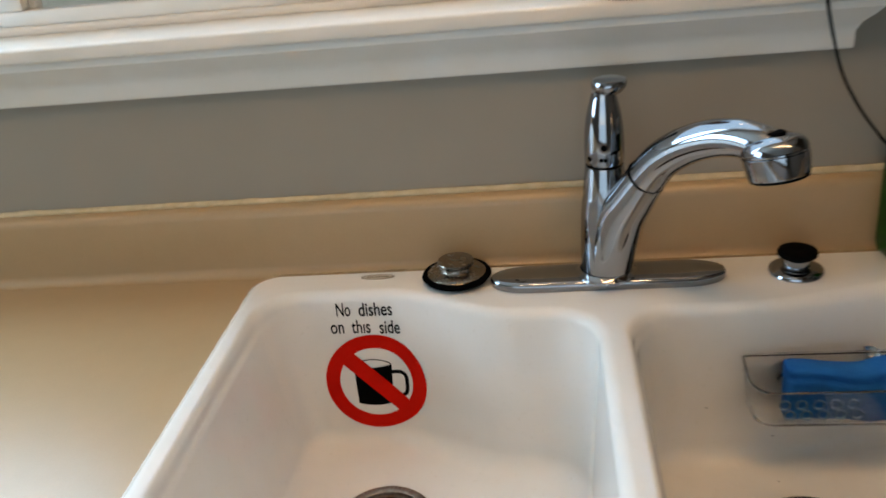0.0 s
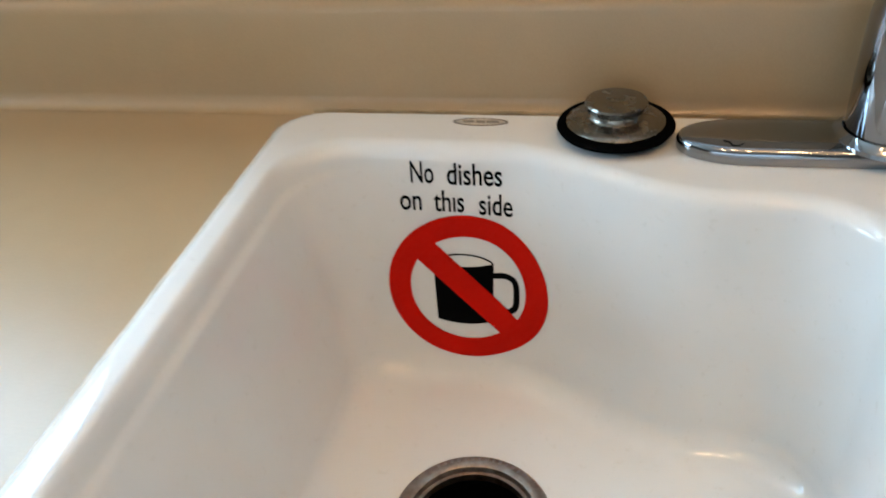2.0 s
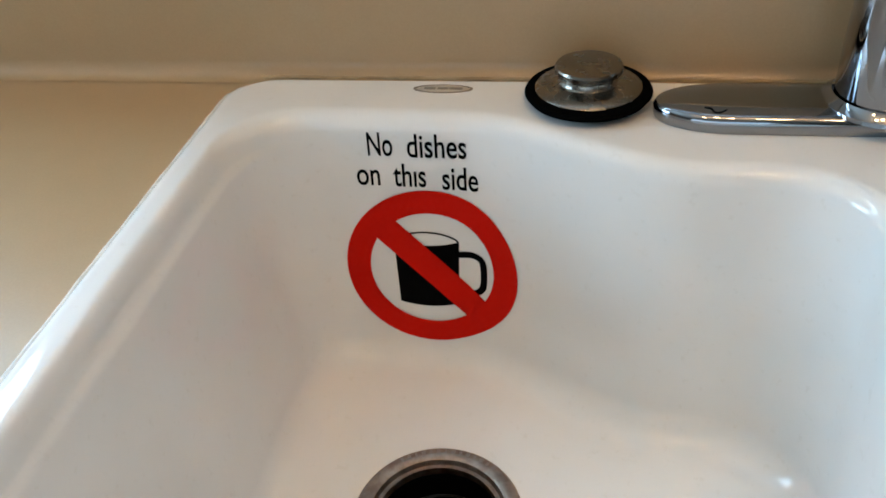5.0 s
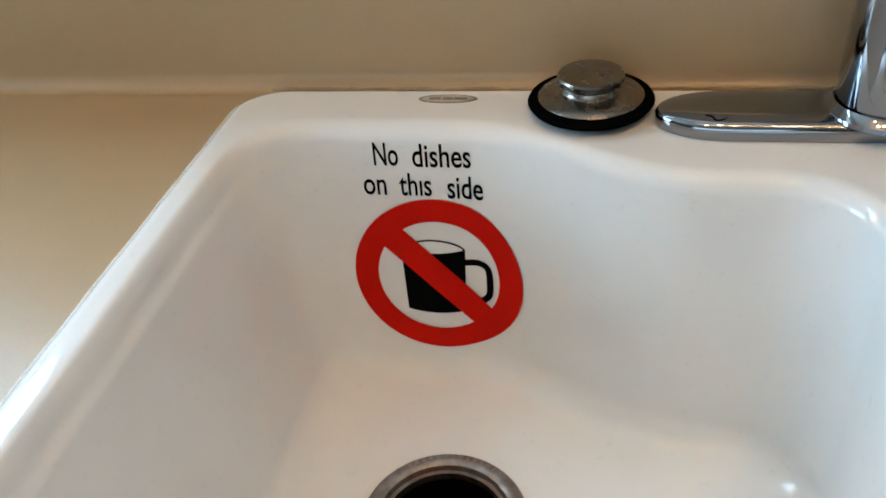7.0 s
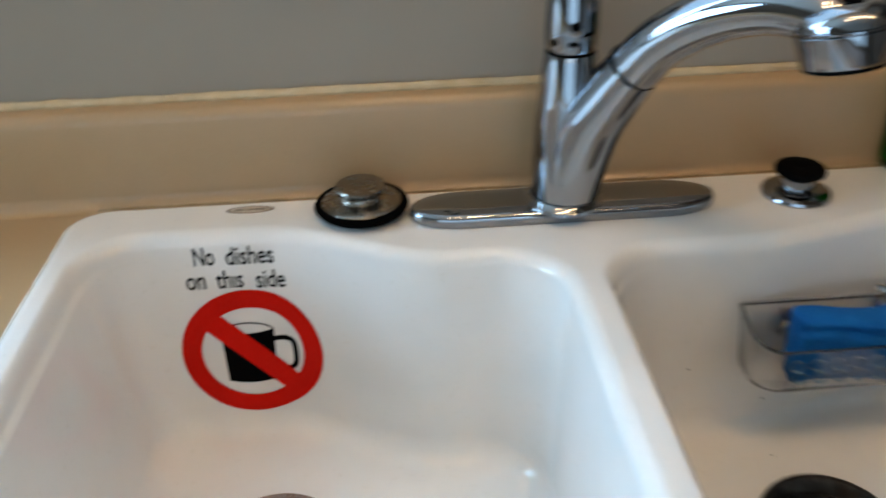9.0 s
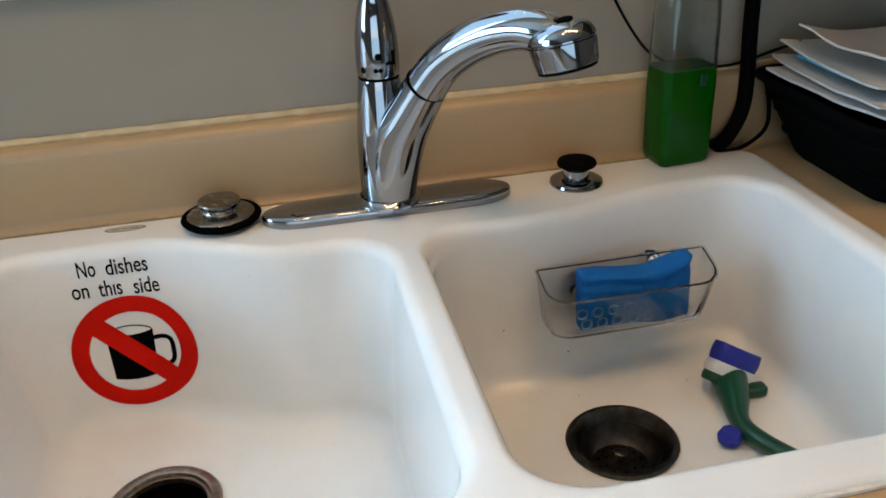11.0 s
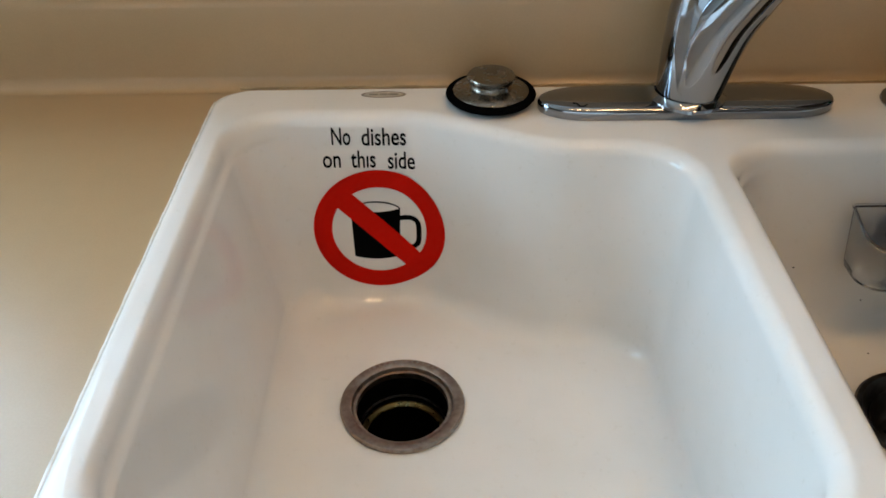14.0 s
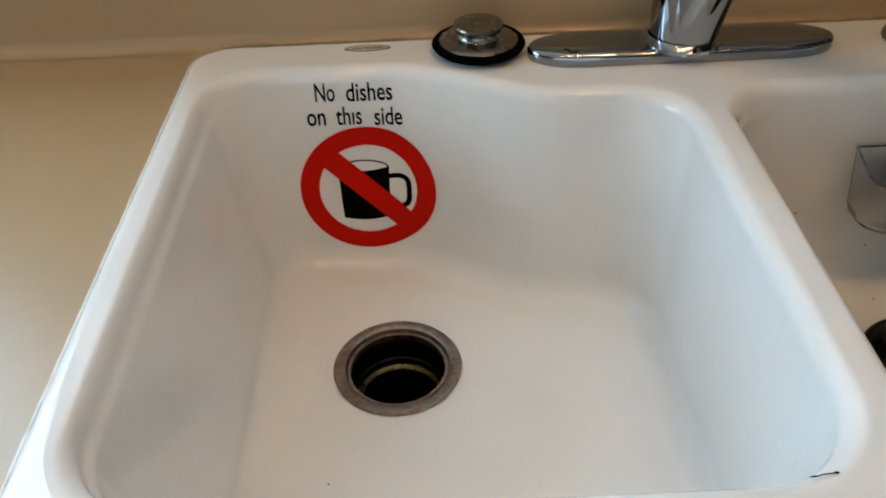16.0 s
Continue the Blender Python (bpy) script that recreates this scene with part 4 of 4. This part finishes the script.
cable("power_cord", [(0.445, 0.012, 1.0), (0.452, 0.004, 0.965), (0.448, -0.004, 0.935), (0.425, -0.006, 0.917), (0.4, -0.006, 0.912), (0.385, -0.004, 0.916), (0.376, 0.004, 0.935), (0.376, 0.008, 0.955)], 0.0024, "looped black cord lying on the counter")


def build_tray():
    cx, cy = 0.60, -0.10
    t = thing("black_basket", (cx, cy, COUNTER), "black slatted basket holding a stack of papers on the counter", "basket")

    def outline(gx, gy, z):
        return [(x, y, z) for x, y, _ in rounded(-gx, gx, -gy, gy, 0.03, 0, 7)]
    bm = bmesh.new()
    out = [(0.125, 0.085, 0.0), (0.13, 0.09, 0.006), (0.165, 0.112, 0.08), (0.172, 0.117, 0.09)]
    inn = [(0.168, 0.113, 0.09), (0.161, 0.108, 0.08), (0.127, 0.087, 0.008)]
    loft(bm, [outline(*p) for p in out + inn], True, True, True)
    part("basket_body", bm, PLASTIC_BLACK, t)
    rim = outline(0.172, 0.117, 0.091)
    part("rim", tube([(*p, 0.0035) for p in rim + rim[:1]], 10), PLASTIC_BLACK, t)
    for z, gx, gy in ((0.03, 0.1415, 0.0985), (0.055, 0.152, 0.1045), (0.07, 0.161, 0.11)):
        o = outline(gx, gy, z)
        part("band", tube([(*p, 0.0025) for p in o + o[:1]], 8), PLASTIC_BLACK, t)
    return t


build_tray()


def build_sheet(name, mat, z, w, d, turn, label, curl, seed, at=(0.60, -0.10)):
    nx, ny = 14, 10
    bm = bmesh.new()

    def h(u, v):
        return curl * (u * u + 0.6 * v * v) + 0.3 * curl * noise.noise(Vector((u * 2.2, v * 2.2, seed)))
    top = [[bm.verts.new((w * u, d * v, h(u, v) + 0.0025)) for v in np.linspace(-1, 1, ny)] for u in np.linspace(-1, 1, nx)]
    low = [[bm.verts.new((w * u, d * v, h(u, v))) for v in np.linspace(-1, 1, ny)] for u in np.linspace(-1, 1, nx)]
    for i in range(nx - 1):
        for j in range(ny - 1):
            bm.faces.new((top[i][j], top[i + 1][j], top[i + 1][j + 1], top[i][j + 1]))
            bm.faces.new((low[i][j], low[i][j + 1], low[i + 1][j + 1], low[i + 1][j]))
    for i in range(nx - 1):
        bm.faces.new((low[i][0], low[i + 1][0], top[i + 1][0], top[i][0]))
        bm.faces.new((low[i][-1], top[i][-1], top[i + 1][-1], low[i + 1][-1]))
    for j in range(ny - 1):
        bm.faces.new((low[0][j], top[0][j], top[0][j + 1], low[0][j + 1]))
        bm.faces.new((low[-1][j], low[-1][j + 1], top[-1][j + 1], top[-1][j]))
    ob = part(name, bm, mat, None, label)
    ob.matrix_world = pose(at[0], at[1], z, 0, 0, turn)
    return tagged(ob, "", "paper", "papers in the basket")


build_sheet("envelope", PAPER, 0.996, 0.16, 0.10, 4, "white envelope lying across the black basket", 0.006, 1)
build_sheet("envelope", PAPER, 1.003, 0.155, 0.098, -3, "white folded paper in the stack on the basket", 0.007, 2)
build_sheet("leaflet", PAPER_BLUE, 1.0105, 0.13, 0.09, 6, "blue leaflet in the paper stack", 0.006, 3)
build_sheet("envelope", PAPER, 1.0175, 0.15, 0.095, -5, "white paper near the top of the stack", 0.008, 4)
build_sheet("paper_napkin", NAPKIN, 1.027, 0.14, 0.085, 9, "crumpled pinkish paper napkin on top of the stack", 0.02, 5)

# ---- sill pot and ceiling light ----
pot = thing("clay_pot", (0.031, 0.026, 1.2102), "small brown glazed clay pot on the window sill", "pot")
part("pot_body", lathe([(0.026, 0.0), (0.03, 0.003), (0.036, 0.03), (0.039, 0.055), (0.042, 0.056), (0.042, 0.066), (0.038, 0.066), (0.036, 0.05), (0.028, 0.01)], 40), CERAMIC_BROWN, pot)


def build_ceiling_light(x, y, count, turn):
    t = thing("ceiling_light", (x, y, ROOM_H), "ceiling light bar with small lit warm bulbs", "ceiling light", "lit ceiling lights")
    spin = Matrix.Rotation(radians(turn), 4, "Z")
    half = 0.1 * count
    part("mounting_bar", bevelled((-half, -0.03, -0.025), (half, 0.03, 0.0), 0.006, 2, spin), CHROME, t)
    for k in range(count):
        at = spin @ Matrix.Translation((0.2 * (k - (count - 1) / 2), 0, 0))
        part("socket", lathe([(0.018, -0.025), (0.018, -0.055), (0.014, -0.06)], 24, at), TRIM, t)
        part("bulb", lathe([(0.012, -0.058), (0.02, -0.063), (0.032, -0.071), (0.041, -0.086), (0.0445, -0.104), (0.041, -0.122), (0.032, -0.137), (0.017, -0.146), (0.0, -0.149)], 24, at, cap1=False), BULB, t, "lit warm glass bulb")
    return t


build_ceiling_light(-0.42, -0.8, 1, 0)
build_ceiling_light(0.2, -0.7, 5, -30)

# ---- wear: a chip in the glaze and specks of dirt ----
for x, y, w, d in ((-0.0465, -0.4785, 0.003, 0.0005), (-0.0405, -0.4775, 0.0038, 0.00035), (-0.0362, -0.477, 0.0014, 0.0007)):
    ch = part("chip", lathe([(1.0, 0.0), (0.8, 0.0002), (0.0, 0.0003)], 12, Matrix.Translation((x, y, DECK - 0.0001)) @ Matrix.Rotation(radians(4), 4, "Z") @ Matrix.Diagonal((w, d, 1, 1)), cap1=False), RUBBER, None, "thin dark chip in the sink's front rim")
    tagged(ch, "", "chip", "chips in the sink's glaze")


def speck(x, y, z, r, floor=False):
    ob = part("speck", lathe([(1.0, 0.0), (0.7, 0.4), (0.0, 0.5)], 8, Matrix.Translation((x, y, z)) @ (Matrix.Identity(4) if floor else Matrix.Rotation(radians(90), 4, "X")) @ Matrix.Diagonal((r, 0.7 * r, 0.8 * r, 1)), cap1=False), RUBBER, None, "tiny dark speck of dirt on the sink")
    return tagged(ob, "", "speck", "specks of dirt in the sink")


for x, z in ((0.173, 0.749), (0.1, 0.79), (0.33, 0.76)):
    speck(x, RIGHT.wall(x, z) - 0.0002, z, 0.0011)
for x, y in ((0.17, -0.16), (0.29, -0.165), (0.262, -0.31), (-0.09, -0.4), (-0.3, -0.33)):
    speck(x, y, 0.7222, 0.0009, True)
